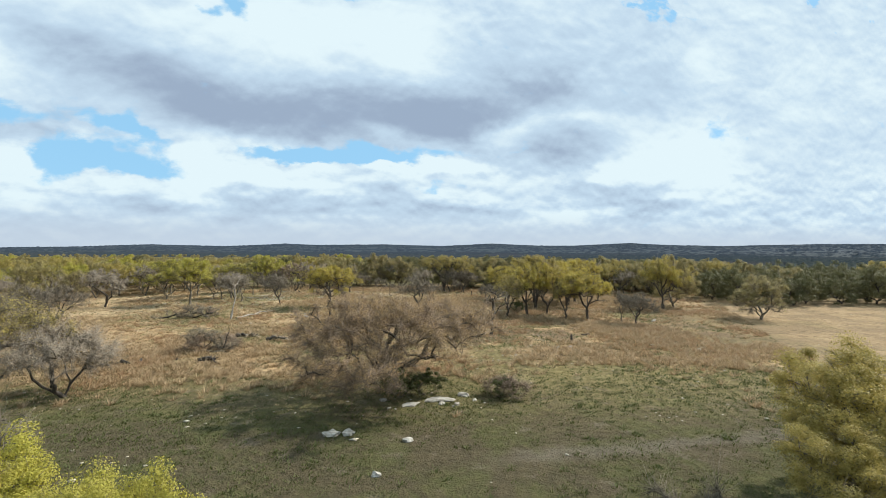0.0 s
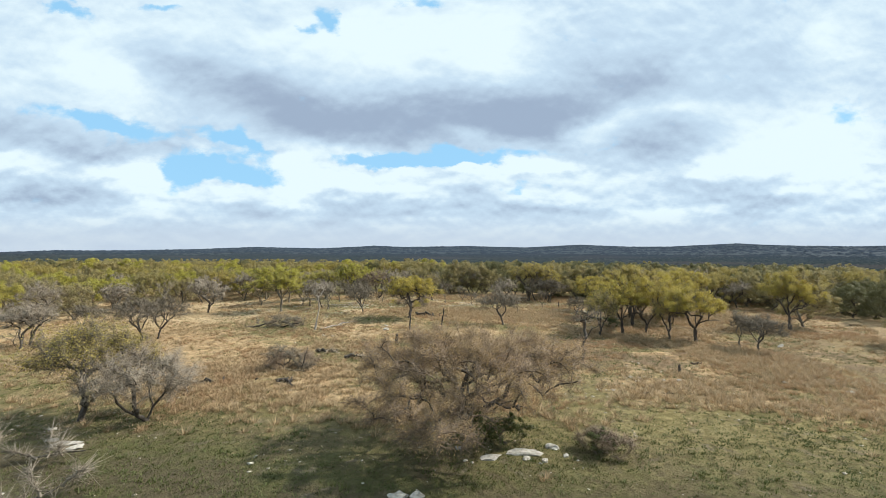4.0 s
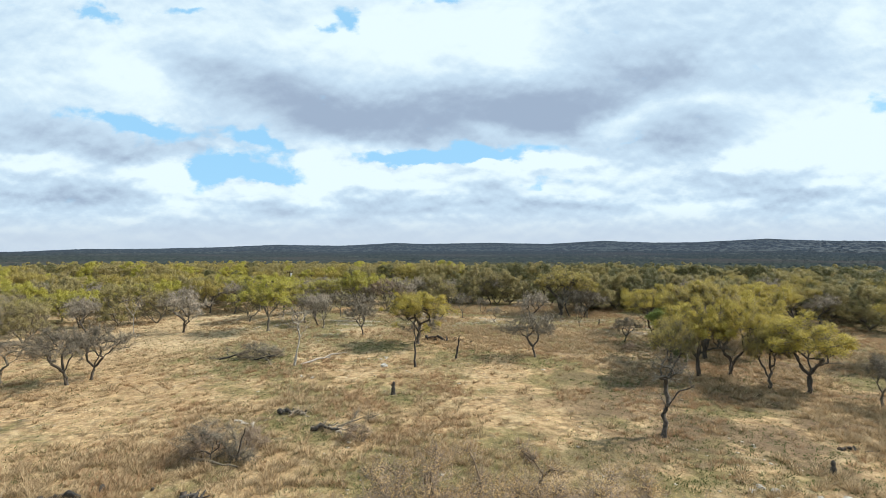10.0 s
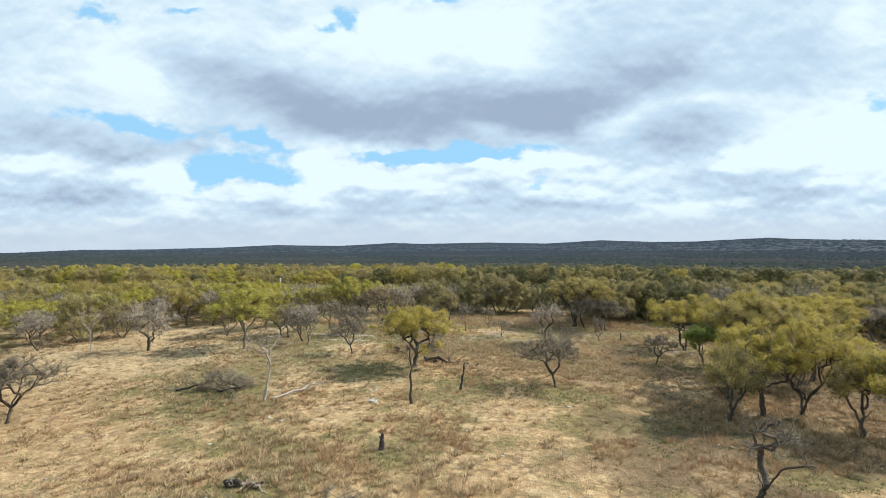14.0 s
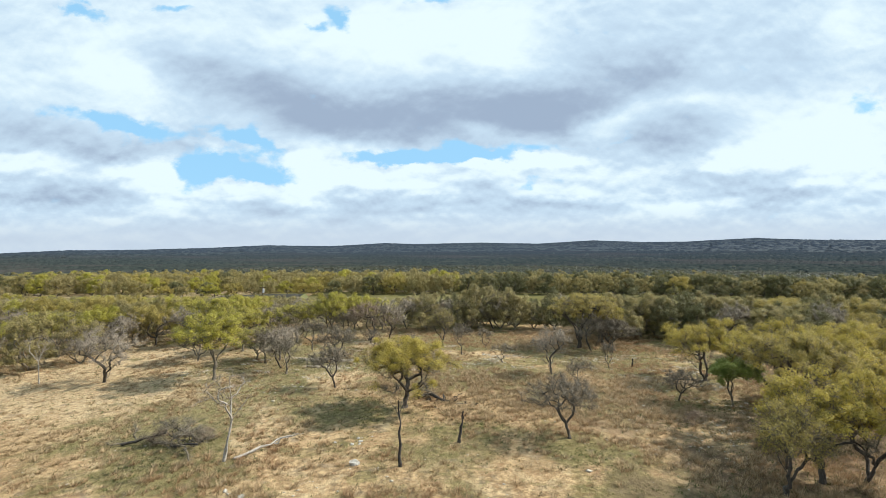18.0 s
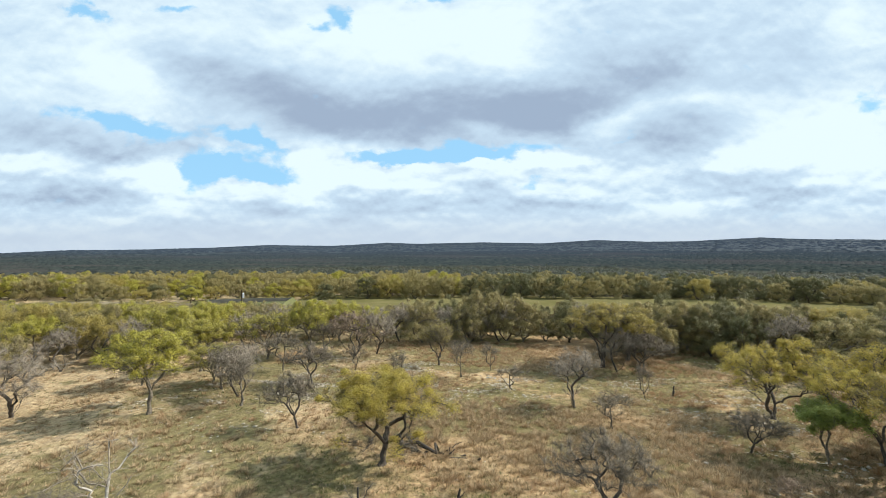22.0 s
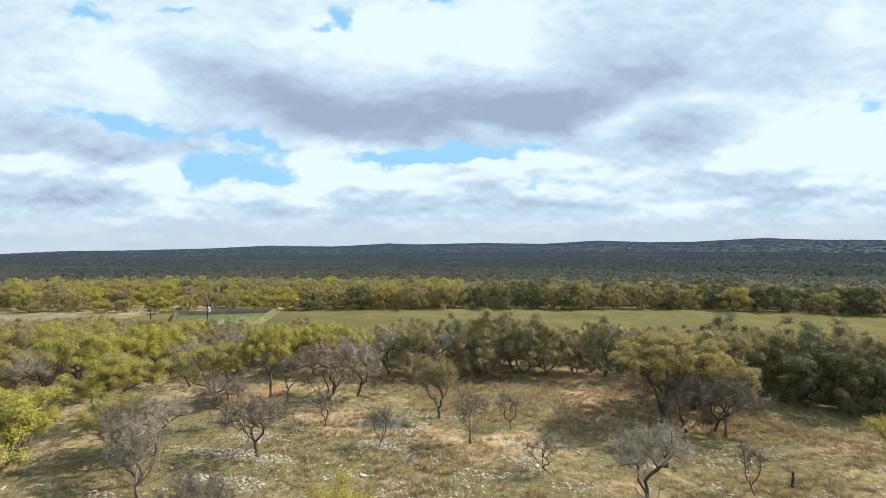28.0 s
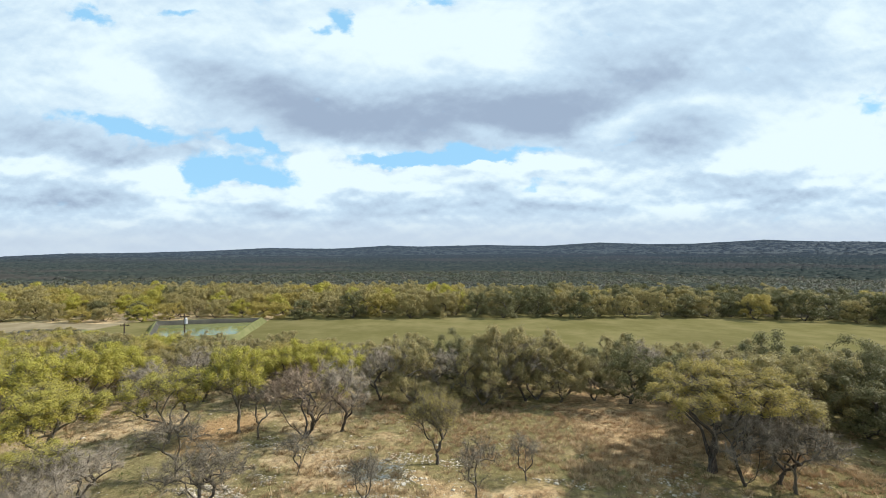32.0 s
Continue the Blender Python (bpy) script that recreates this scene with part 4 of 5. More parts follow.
kind_of_tree("bare_c", "mesquite_tree", BARE, seed=53, tall=5.4, wide=5.2, low=1.3, trunk_r=0.13, ends=190, lobes=8, twigs=4200, bark_mat=BARK_DARK,
             twig_mat=TWIG_GREY, stems=2, forks=2, twig_len=0.42, power=0.5)
kind_of_tree("bare_d", "mesquite_tree", BARE, seed=54, tall=2.8, wide=2.8, low=0.7, trunk_r=0.055, ends=55, lobes=5, twigs=620, bark_mat=BARK_DARK,
             twig_mat=BARK_GREY, lean=0.18, twig_len=0.42, power=0.54)
kind_of_tree("bare_e", "mesquite_tree", "bare multi-stemmed grey tree with a haze of twigs", seed=55, tall=6.0, wide=7.0, low=1.2, trunk_r=0.16, ends=210, lobes=11,
             twigs=5200, bark_mat=BARK_DARK, twig_mat=BARK_TWIG, stems=3, forks=2, bend=0.12, twig_len=0.42, power=0.54)
kind_of_tree("bud_big", "mesquite_tree", "wide low mesquite with russet budding twigs and dark crooked limbs", seed=61, tall=5.0, wide=10.4, low=0.9, trunk_r=0.27,
             ends=500, lobes=18, twigs=18000, leaves=72000, leaf_size=0.020, leaf_mat=LEAF_BUD, bark_mat=BARK_DARK, twig_mat=BARK_TWIG, stems=1, forks=6, bend=0.12,
             fill=0.6, gather=0.55, power=0.5, bole=0.9, sway=0.2, top=0.45)
kind_of_tree("bud_small", "mesquite_tree", "grey bare mesquite leaning over dry grass", seed=62, tall=3.8, wide=5.4, low=0.7, trunk_r=0.14, ends=150, lobes=9,
             twigs=6500, leaves=2500, leaf_size=0.022, leaf_mat=LEAF_BUD, bark_mat=BARK_DARK, twig_mat=TWIG_GREY, stems=2, forks=2, bend=0.12, lean=0.1, gather=0.4, twig_len=0.6, power=0.5, top=0.4)
kind_of_tree("thin_gold", "oak_tree", "open-crowned tree with sparse yellow-green leaves", seed=63, tall=4.8, wide=5.4, low=1.2, trunk_r=0.15, ends=200, lobes=7,
             twigs=4500, leaves=13000, leaf_size=0.032, leaf_mat=LEAF_AMBER, bark_mat=BARK_DARK, twig_mat=BARK_GREY, lean=-0.12, gather=0.6, power=0.5, top=0.2, sway=0.24)
kind_of_tree("thin_amber", "oak_tree", "open-crowned tree with sparse yellow-green leaves", seed=64, tall=4.8, wide=5.0, low=1.2, trunk_r=0.15, ends=200, lobes=7,
             twigs=3000, leaves=12000, leaf_size=0.04, leaf_mat=LEAF_AMBER, bark_mat=BARK_DARK, twig_mat=BARK_GREY, lean=-0.12, gather=0.6, power=0.5, top=0.2, sway=0.24)
kind_of_tree("shrub", "shrub", "low green leafy shrub", seed=71, tall=1.6, wide=2.0, low=0.25, trunk_r=0.04, ends=60, lobes=6, twigs=300, leaves=5000, leaf_size=0.035,
             leaf_mat=LEAF_WEED, bark_mat=BARK_GREY, stems=3, forks=2, gather=0.2, twig_len=0.3)
kind_of_tree("brush", "shrub", "low bare brown shrub", seed=72, tall=1.3, wide=2.0, low=0.2, trunk_r=0.03, ends=60, lobes=6, twigs=800, bark_mat=BARK_TWIG,
             twig_mat=BARK_TWIG, stems=3, forks=2, twig_len=0.4)

kind_of_tree("snag", "dead_tree", "tall dead tree with a forked grey trunk and bare twigs", bole=1.9, seed=57, tall=6.0, wide=3.2, low=2.3, trunk_r=0.15, ends=60, lobes=6, twigs=700,
             bark_mat=BARK_DARK, twig_mat=BARK_GREY, lean=0.06, twig_len=0.4, power=0.6, forks=3, sway=0.15)
kind_of_tree("pale", "dead_tree", "slender bleached dead tree with thin branches", sway=0.06, bole=2.4, seed=58, tall=5.4, wide=3.8, low=2.2, trunk_r=0.075, ends=36, lobes=5, twigs=260,
             bark_mat=WOOD_PALE, twig_mat=TWIG_GREY, twig_len=0.5)
# the clearing, tree by tree: kind, x, y, height, crown width
CLEARING = [
    ("snag", 4.1, 42.2, 4.9, 3.0), ("pale", -24.4, 52.2, 5.8, 4.8), ("pale", -55.4, 64.5, 5.4, 3.0),
    ("bud_big", -2.7, 23.8, 5.4, 10.8), ("thin_gold", -22.1, 22.2, 5.0, 5.8), ("bud_small", -18.9, 22.8, 4.0, 4.9),
    ("bare_a", -38.7, 45.1, 4.8, 5.0), ("bare_a", -39.0, 43.4, 4.9, 5.4), ("bare_b", -44.5, 42.4, 4.2, 4.6), ("bare_c", -48.0, 39.5, 4.6, 5.6),
    ("gold_a", -16.2, 63.4, 5.9, 7.2), ("bare_a", -3.4, 59.7, 4.4, 5.2), ("gold_b", 10.4, 77.0, 6.4, 7.6), ("bare_a", 6.1, 69.8, 3.0, 3.4),
    ("lime_a", -38.2, 68.6, 7.2, 7.6), ("bare_c", -49.0, 66.0, 5.7, 7.0), ("bare_b", -31.7, 71.5, 4.3, 4.2), ("bare_c", -33.8, 73.8, 4.6, 4.2),
    ("bare_a", -24.5, 68.0, 4.3, 4.2), ("bare_b", -36.8, 75.5, 4.6, 4.6), ("bare_c", -4.3, 76.2, 5.2, 4.8),
    ("bare_b", -1.9, 72.2, 3.0, 3.4), ("bare_d", 1.8, 79.6, 3.3, 2.2), ("bare_c", 0.8, 88.8, 5.0, 4.6), ("bare_b", 3.4, 88.4, 5.0, 4.2),
    ("bare_d", -21.3, 81.6, 3.1, 2.6), ("thin_gold", -18.3, 87.6, 5.0, 4.2), ("bare_b", -14.9, 83.0, 4.1, 3.2), ("bare_d", -12.3, 86.4, 3.1, 3.0),
    ("bare_d", -9.6, 80.0, 2.6, 3.2), ("bare_d", -27.0, 84.4, 3.0, 2.8), ("bare_a", -28.9, 78.4, 4.2, 5.2),
    ("gold_d", -0.5, 90.4, 7.2, 9.8), ("bare_a", 3.0, 89.6, 4.4, 5.8), ("gold_c", 2.8, 94.2, 6.4, 7.0), ("olive_a", 3.8, 95.6, 7.2, 7.8),
    ("lime_a", -35.3, 89.7, 7.2, 5.6), ("bare_e", -29.6, 90.0, 6.4, 7.6), ("bare_c", -27.2, 91.6, 6.0, 5.2), ("bare_b", -33.0, 88.9, 4.6, 3.6),
    ("lime_b", -39.5, 87.0, 6.0, 6.2), ("lime_a", -43.8, 81.0, 6.0, 6.6), ("lime_b", -39.0, 77.0, 4.2, 5.0), ("bare_c", -36.0, 77.2, 4.4, 5.2),
    ("lime_a", -51.2, 85.4, 6.6, 7.2), ("bare_b", -34.6, 82.6, 4.4, 4.4), ("lime_b", -46.0, 75.5, 5.0, 5.6),
    # the golden clump
    ("green_a", 10.0, 69.0, 4.2, 4.0), ("gold_b", 13.2, 69.4, 7.2, 7.2), ("gold_d", 12.2, 62.8, 7.4, 7.2), ("gold_b", 12.4, 57.2, 6.6, 5.8),
    ("thin_amber", 13.9, 53.6, 4.6, 3.4), ("thin_amber", 7.2, 54.6, 5.0, 3.6), ("gold_c", 9.9, 56.6, 6.2, 5.6), ("gold_c", 17.2, 66.0, 6.2, 6.6), ("gold_c", 16.2, 53.2, 5.8, 6.0), ("gold_a", 20.0, 72.0, 7.0, 8.0), ("bare_a", 20.2, 49.4, 3.6, 4.6),
    ("bare_b", 19.4, 51.2, 3.8, 3.2), ("gold_c", 29.6, 63.2, 7.2, 5.4), ("olive_a", 32.6, 66.5, 7.6, 6.4), ("olive_b", 37.0, 54.6, 5.8, 6.6),
    ("olive_a", 22.6, 90.4, 6.6, 7.6), ("dark_a", 26.2, 90.8, 6.0, 7.0), ("gold_w", 30.4, 87.4, 6.0, 6.2), ("bare_c", 33.2, 86.4, 4.8, 5.0),
    # around the start
    ("near_lime", -8.3, 7.3, 4.15, 4.6), ("near_lime", -4.6, 6.3, 4.15, 3.4), ("bare_b", -10.4, 10.2, 3.8, 2.8), ("bare_c", -47.0, 38.0, 4.6, 5.4), ("near_olive", 9.9, 11.2, 3.4, 3.8), ("near_olive", 11.9, 13.4, 4.8, 5.2),
]
for row in CLEARING:
    plant(*row)
for x, y, s in ((-2.4, 22.9, 1.5), (-0.9, 23.5, 1.3), (3.0, 23.3, 1.0), (9.4, 60.6, 1.4)):
    plant("shrub", x, y, s, s * 1.35, label="low green shrub at the foot of a tree")
for x, y, s in ((-17.6, 33.6, 2.0), (-30.2, 54.2, 1.7), (-27.8, 53.8, 1.6)):
    plant("bare_d", x, y, s, s * 1.7, label="fallen dead bough with upturned grey twigs")
for x, y, s in ((3.3, 23.0, 1.1), (2.6, 23.6, 0.9), (-16.6, 35.2, 1.2), (-18.2, 34.0, 1.3), (-28.0, 54.8, 0.9), (-30.8, 54.0, 0.9), (-11.9, 37.5, 0.9), (5.8, 64.5, 1.0)):
    plant("brush", x, y, s, s * 1.7)


def inside(x, y, ring):
    hit, n = False, len(ring)
    for i in range(n):
        (x0, y0), (x1, y1) = ring[i], ring[(i + 1) % n]
        if (y0 > y) != (y1 > y) and x < (x1 - x0) * (y - y0) / (y1 - y0) + x0:
            hit = not hit
    return hit


POND_MIDS = ((-97.5, 120.0), (-73.0, 127.0))
TAKEN = [(r[1], r[2]) for r in CLEARING] + [(-87, 133), (-84, 136), (-80, 137), (-75, 140), (-70, 141)]


def grove(ring, gap, mix, group, seed, tall=(0.85, 1.12), most=400):
    """Fills an outline with separate trees, no two nearer than gap."""
    rng = random.Random(seed)
    xs, ys = [p[0] for p in ring], [p[1] for p in ring]
    made = 0
    for _ in range(6000):
        x, y = rng.uniform(min(xs), max(xs)), rng.uniform(min(ys), max(ys))
        if made >= most or not inside(x, y, ring):
            continue
        if any((x - a) ** 2 + (y - b) ** 2 < gap * gap for a, b in TAKEN):
            continue
        TAKEN.append((x, y))
        key = rng.choices([m[0] for m in mix], [m[1] for m in mix])[0]
        h = KINDS[key]["tall"] * rng.uniform(*tall)
        if x < -52 and y > 86:
            # growth stays low towards the open banks of the ponds
            cap = 1.9 + 0.15 * max(0.0, min(math.hypot(x - a, y - b) for a, b in POND_MIDS) - 6)
            h = min(max(h, 0.9 * cap), cap, 6.4)
        plant(key, x, y, h, KINDS[key]["wide"] * (0.5 * h / KINDS[key]["tall"] + 0.45), group=group)
        made += 1


# woods round the clearing
LEFT_MIX = [("lime_w", 5), ("lime_b", 3), ("gold_w", 2), ("olive_a", 2), ("olive_b", 2), ("dark_b", 1), ("bare_c", 3)]
grove([(-48, 88), (-41, 96), (-30, 98.5), (-29, 100), (-46, 97), (-58, 95), (-98, 91), (-98, 78), (-56, 78)], 3.9, LEFT_MIX, "woods beside the clearing", 1)
grove([(-29, 100), (-46, 97), (-58, 95), (-98, 91), (-98, 100), (-58, 104), (-28, 106)], 3.7, LEFT_MIX, "woods beside the clearing", 10, (0.78, 0.92))
grove([(-66, 103), (-98, 99), (-118, 106), (-96, 114), (-78, 113)], 3.8, [("olive_b", 3), ("olive_a", 3), ("lime_b", 2)],
      "low thicket before the ponds", 13, (0.5, 0.72))
grove([(-28, 106), (-48, 104), (-66, 103), (-78, 112), (-60, 111), (-30, 112)], 3.8,
      [("olive_b", 3), ("olive_a", 2), ("lime_b", 2), ("dark_b", 1)], "low thicket before the ponds", 6, (0.52, 0.74))
grove([(8, 99), (16, 95.5), (34, 93), (52, 95), (52, 103), (20, 105), (8, 106)], 3.3, [("dark_a", 4), ("olive_a", 3), ("gold_w", 1), ("dark_b", 2), ("bare_c", 2)], "oak belt before the field", 12, (1.0, 1.2))
grove([(-29, 99), (-14, 100), (-1, 104), (6, 99), (8, 99), (8, 106), (0, 107), (-28, 106)], 3.2,
      [("dark_a", 3), ("olive_a", 5), ("olive_b", 3), ("bare_c", 3), ("dark_b", 1), ("gold_w", 1)], "oak belt before the field", 2, (0.9, 1.08))
grove([(-28, 106), (0, 107), (20, 104), (50, 102), (52, 109), (0, 114), (-28, 112)], 3.6, [("olive_a", 3), ("olive_b", 2), ("dark_b", 2)],
      "oak belt before the field", 7, (0.72, 0.9))
grove([(-56, 80), (-60, 60), (-58, 50), (-75, 42), (-110, 50), (-120, 75), (-96, 80)], 4.6,
      [("lime_w", 4), ("lime_b", 2), ("olive_b", 3), ("bare_c", 3), ("olive_a", 1), ("gold_w", 1)], "woods beside the clearing", 3, most=110)
grove([(-98, 76), (-98, 96), (-112, 106), (-150, 112), (-170, 90), (-132, 60), (-112, 55)], 5.2,
      [("lime_w", 4), ("olive_b", 3), ("olive_a", 2), ("gold_w", 1)], "woods beside the clearing", 9, most=60)
grove([(38, 84), (48, 70), (80, 70), (96, 96), (40, 97), (20, 96), (22, 92)], 4.2,
      [("dark_a", 5), ("olive_a", 3), ("gold_w", 1), ("dark_b", 3)], "dark woods beyond the clearing", 4, most=110)
grove([(-165, 122), (-85, 137), (-64, 144), (-30, 152), (-20, 192), (-60, 186), (-165, 168)], 4.6,
      [("far_olive", 7), ("far_dark", 1), ("far_gold", 3), ("far_lime", 2)], "woods behind the field", 5, (0.85, 1.12), 190)
grove([(-30, 152), (-6, 159), (18, 166), (56, 163), (100, 158), (105, 184), (0, 196), (-20, 192)], 4.6,
      [("far_olive", 4), ("far_dark", 5), ("far_gold", 1), ("far_deep", 3)], "woods behind the field", 8, (0.82, 1.1), 190)
plant("olive_a", -15.5, 102.5, 7.6, 6.6, label="tall evergreen oak rising over the belt")
plant("olive_b", -12.0, 103.0, 7.6, 6.4, label="tall olive-leaved oak rising over the belt")


# ---------------------------------------------------------------- far woods
def far_woods(name, label, near, out, count, rings, crown, mat, seed, half=1.0, tall_by=0.75, rim=0.08):
    """Distant canopy: each crown a lumpy dome of facets, uneven in height and outline."""
    rng = np.random.default_rng(seed)
    r = np.sqrt(rng.uniform(near**2, out**2, count))
    a = rng.uniform(-half, half, count) + HEADING
    cx, cy = -8 + r * np.sin(a), 40 + r * np.cos(a)
    keep = ((cy > 186 - 0.1 * np.abs(cx)) | (cx < -175) | (cx > 118)) & (fbm(cx / (crown * 9), cy / (crown * 5), seed) > 0.29)
    cx, cy = cx[keep], cy[keep]
    cz = height(cx, cy)
    k = len(cx)
    size = np.minimum(0.4 + rng.gamma(1.8, 0.33, k), 1.6)
    wide = crown * size
    tall = crown * tall_by * size * rng.uniform(0.8, 1.2, k)
    rows, sides = rings
    lat = np.linspace(rim, 1.0, rows)
    lon = np.arange(sides) * 6.283 / sides
    dome = [(math.cos(la) * math.cos(lo + 0.5 * i), math.cos(la) * math.sin(lo + 0.5 * i), math.sin(la) - math.sin(rim)) for i, la in enumerate(lat) for lo in lon] + [(0, 0, 0.98 - math.sin(rim))]
    dome = np.array(dome)
    v = dome[None] * rng.uniform(0.90, 1.08, (k, len(dome), 1))
    v = v * np.stack([wide / 2, wide / 2, tall * 0.75], -1)[:, None] + np.stack([cx, cy, cz + tall * 0.15], -1)[:, None]
    f = []
    for i in range(rows - 1):
        for j in range(sides):
            p, q = i * sides + j, i * sides + (j + 1) % sides
            f += [(p, q, q + sides), (p, q + sides, p + sides)]
    f += [((rows - 1) * sides + j, (rows - 1) * sides + (j + 1) % sides, rows * sides) for j in range(sides)]
    f = np.array(f)
    loops = (f[None] + (np.arange(k) * len(dome))[:, None, None]).ravel()
    me = shaded(bulk_mesh(name, v.reshape(-1, 3), loops, np.full(k * len(f), 3)), mat, True)
    return tagged(new(name, me), label, "trees", kind="stuff")


far_woods("distant_woods", "evergreen woods across the valley, coloured dark for cloud shadow", 135, 420, 22000, (3, 7), 4.6, LEAF_VALE, 81, 1.15, 0.40)
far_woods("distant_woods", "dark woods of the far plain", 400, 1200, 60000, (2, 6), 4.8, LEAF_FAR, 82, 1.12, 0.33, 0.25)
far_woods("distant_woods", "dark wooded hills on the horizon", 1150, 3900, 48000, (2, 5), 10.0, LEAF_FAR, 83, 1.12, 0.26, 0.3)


def leafy_crests(name, label, near, out, count, leaves, crown, mat, seed, half):
    """Leafy outer shells of the crowns in the nearer valley woods, so that they are not smooth."""
    rng = np.random.default_rng(seed)
    r = np.sqrt(rng.uniform(near**2, out**2, count))
    a = rng.uniform(-half, half, count) + HEADING
    cx, cy = -8 + r * np.sin(a), 40 + r * np.cos(a)
    keep = (cy > 188 - 0.1 * np.abs(cx)) | (cx < -175) | (cx > 118)
    cx, cy = cx[keep], cy[keep]
    k = len(cx)
    wide = crown * (0.7 + rng.gamma(2.2, 0.3, k)) * 0.5
    tall = crown * (0.34 + rng.gamma(2.2, 0.07, k))
    u = rng.normal(size=(k, leaves, 3))
    u /= np.linalg.norm(u, axis=2)[..., None]
    u[..., 2] = np.abs(u[..., 2])
    at = u * rng.uniform(0.75, 1.1, (k, leaves, 1)) * np.stack([wide, wide, tall], -1)[:, None] + np.stack([cx, cy, height(cx, cy) + 0.3], -1)[:, None]
    me = sprigs(name, at.reshape(-1, 3), u.reshape(-1, 3), crown * 0.075, mat, rng)
    return tagged(new(name, me), label, "trees", kind="stuff")


leafy_crests("valley_woods", "evergreen and bare brown woods beyond the field", 130, 360, 12000, 60, 4.8, LEAF_CREST, 84, 1.1)


# ---------------------------------------------------------------- ground cover
def tufts(name, label, count, blades, tall, spread, wide, mat, seed, choose):
    """Clumps of blades, thicker where choose() is high."""
    rng = np.random.default_rng(seed)
    y = 9 + 92 * rng.uniform(0, 1, count * 4) ** 0.85
    x = -8 - 0.2 * (y - 20) + (rng.uniform(-1, 1, count * 4)) * (16 + 0.62 * y)
    keep = (rng.uniform(0, 1, len(x)) < choose(x, y))
    x, y = x[keep][:count], y[keep][:count]
    k = len(x)
    foot = np.stack([x, y, height(x, y) - 0.02], -1)
    size = tall * rng.uniform(0.5, 1.4, k)
    a = rng.uniform(0, 6.283, (k, blades))
    r = rng.uniform(0.0, 1.0, (k, blades)) * spread
    base = foot[:, None] + np.stack([np.cos(a) * r, np.sin(a) * r, 0 * r], -1)
    out = np.stack([np.cos(a), np.sin(a), 0 * a], -1) * rng.uniform(0.15, 1.6, (k, blades))[..., None]
    tip = base + (out + np.array((0.0, 0.0, 1.0))) * (size[:, None] * rng.uniform(0.6, 1.1, (k, blades)))[..., None]
    side = np.stack([-np.sin(a + 0.5), np.cos(a + 0.5), 0 * a], -1) * wide
    v = np.stack([base - side, base + side, tip], 2).reshape(-1, 3)
    me = shaded(bulk_mesh(name, v, np.arange(len(v)), np.full(k * blades, 3)), mat)
    return tagged(new(name, me), label, "grass", kind="stuff")


def green_near(x, y):
    return np.clip(sum(np.exp(-((x - a) / r) ** 2 - ((y - b) / (0.7 * r)) ** 2) for a, b, r in GREEN_SPOTS), 0, 1)


def dry(x, y):
    return np.clip((fbm(x / 7, y / 7, 51) - 0.36) * 3.0, 0.02, 1) * np.clip((y - 19) / 14, 0, 1) * np.clip(1.0 - (x + 5) / 19, 0.16, 1) * (1 - 0.85 * green_near(x, y))


def lush(x, y):
    spots = green_near(x, y)
    return np.clip(np.clip((fbm(x / 8, y / 8, 52) - 0.42) * 4, 0, 1) * np.where((y < 34) | (x > 2), 1, 0.3) + spots, 0, 1)


tufts("dry_grass", "tufts of dry tan bunch grass", 120000, 5, 0.065, 0.22, 0.022, LEAF_GRASS, 91, dry)
tufts("tall_grass", "tall russet clumps of dead grass", 12000, 28, 0.27, 0.22, 0.016, LEAF_RUSSET, 92, lambda x, y: np.clip((fbm(x / 5, y / 5, 53) - 0.47) * 6, 0.02, 1) * np.clip((y - 22) / 8, 0, 1) * (1 - 0.8 * green_near(x, y)) * np.clip((x + 34) / 16, 0.25, 1) * (1 - 0.85 * np.clip((x + 2) / 6, 0, 1) * np.clip((40 - y) / 8, 0, 1)))
tufts("bunch_grass", "knee-high tussocks of tan and brown bunch grass", 13000, 40, 0.33, 0.22, 0.017, LEAF_TUSSOCK, 94, lambda x, y: np.clip((fbm(x / 9, y / 9, 54) - 0.40) * 4, 0.05, 1) * np.clip((y - 20) / 12, 0, 1) * np.clip((x + 34) / 16, 0.3, 1) * (1 - 0.92 * green_near(x, y)))
tufts("green_weeds", "low green weeds and grass", 38000, 5, 0.11, 0.15, 0.025, LEAF_WEED, 93, lush)


tufts("weed_clumps", "dark green rosettes of low weeds in the turf", 2600, 34, 0.10, 0.2, 0.02, LEAF_WEED, 95, lambda x, y: np.clip((fbm(x / 6, y / 6, 57) - 0.42) * 5, 0.05, 1) * np.clip((36 - y) / 8, 0, 1))


def lump(rng, sx, sy, sz, cuts=2):
    bm = bmesh.new()
    bmesh.ops.create_icosphere(bm, subdivisions=cuts, radius=1.0)
    off = Vector((rng.uniform(0, 90), rng.uniform(0, 90), rng.uniform(0, 90)))
    for v in bm.verts:
        n = noise.noise(v.co * 1.4 + off) * 0.6 + noise.noise(v.co * 3.4 + off) * 0.25
        v.co *= 1 + n
        v.co = Vector((v.co.x * sx, v.co.y * sy, max(v.co.z, -0.5) * sz))
    return bm


def stone(x, y, sx, sy, sz, turn, label="pale limestone rock lying in the grass"):
    rng = random.Random(int(x * 100 + y * 7))
    bm = lump(rng, sx, sy, sz)
    me = bpy.data.meshes.new("stone")
    bm.to_mesh(me)
    bm.free()
    shaded(me, STONE)
    ob = new("stone", me)
    ob.matrix_basis = pose(x, y, float(height(x, y)) + sz * 0.25, 0, 0, turn)
    return tagged(ob, label, "stone", "rocks in the pasture")


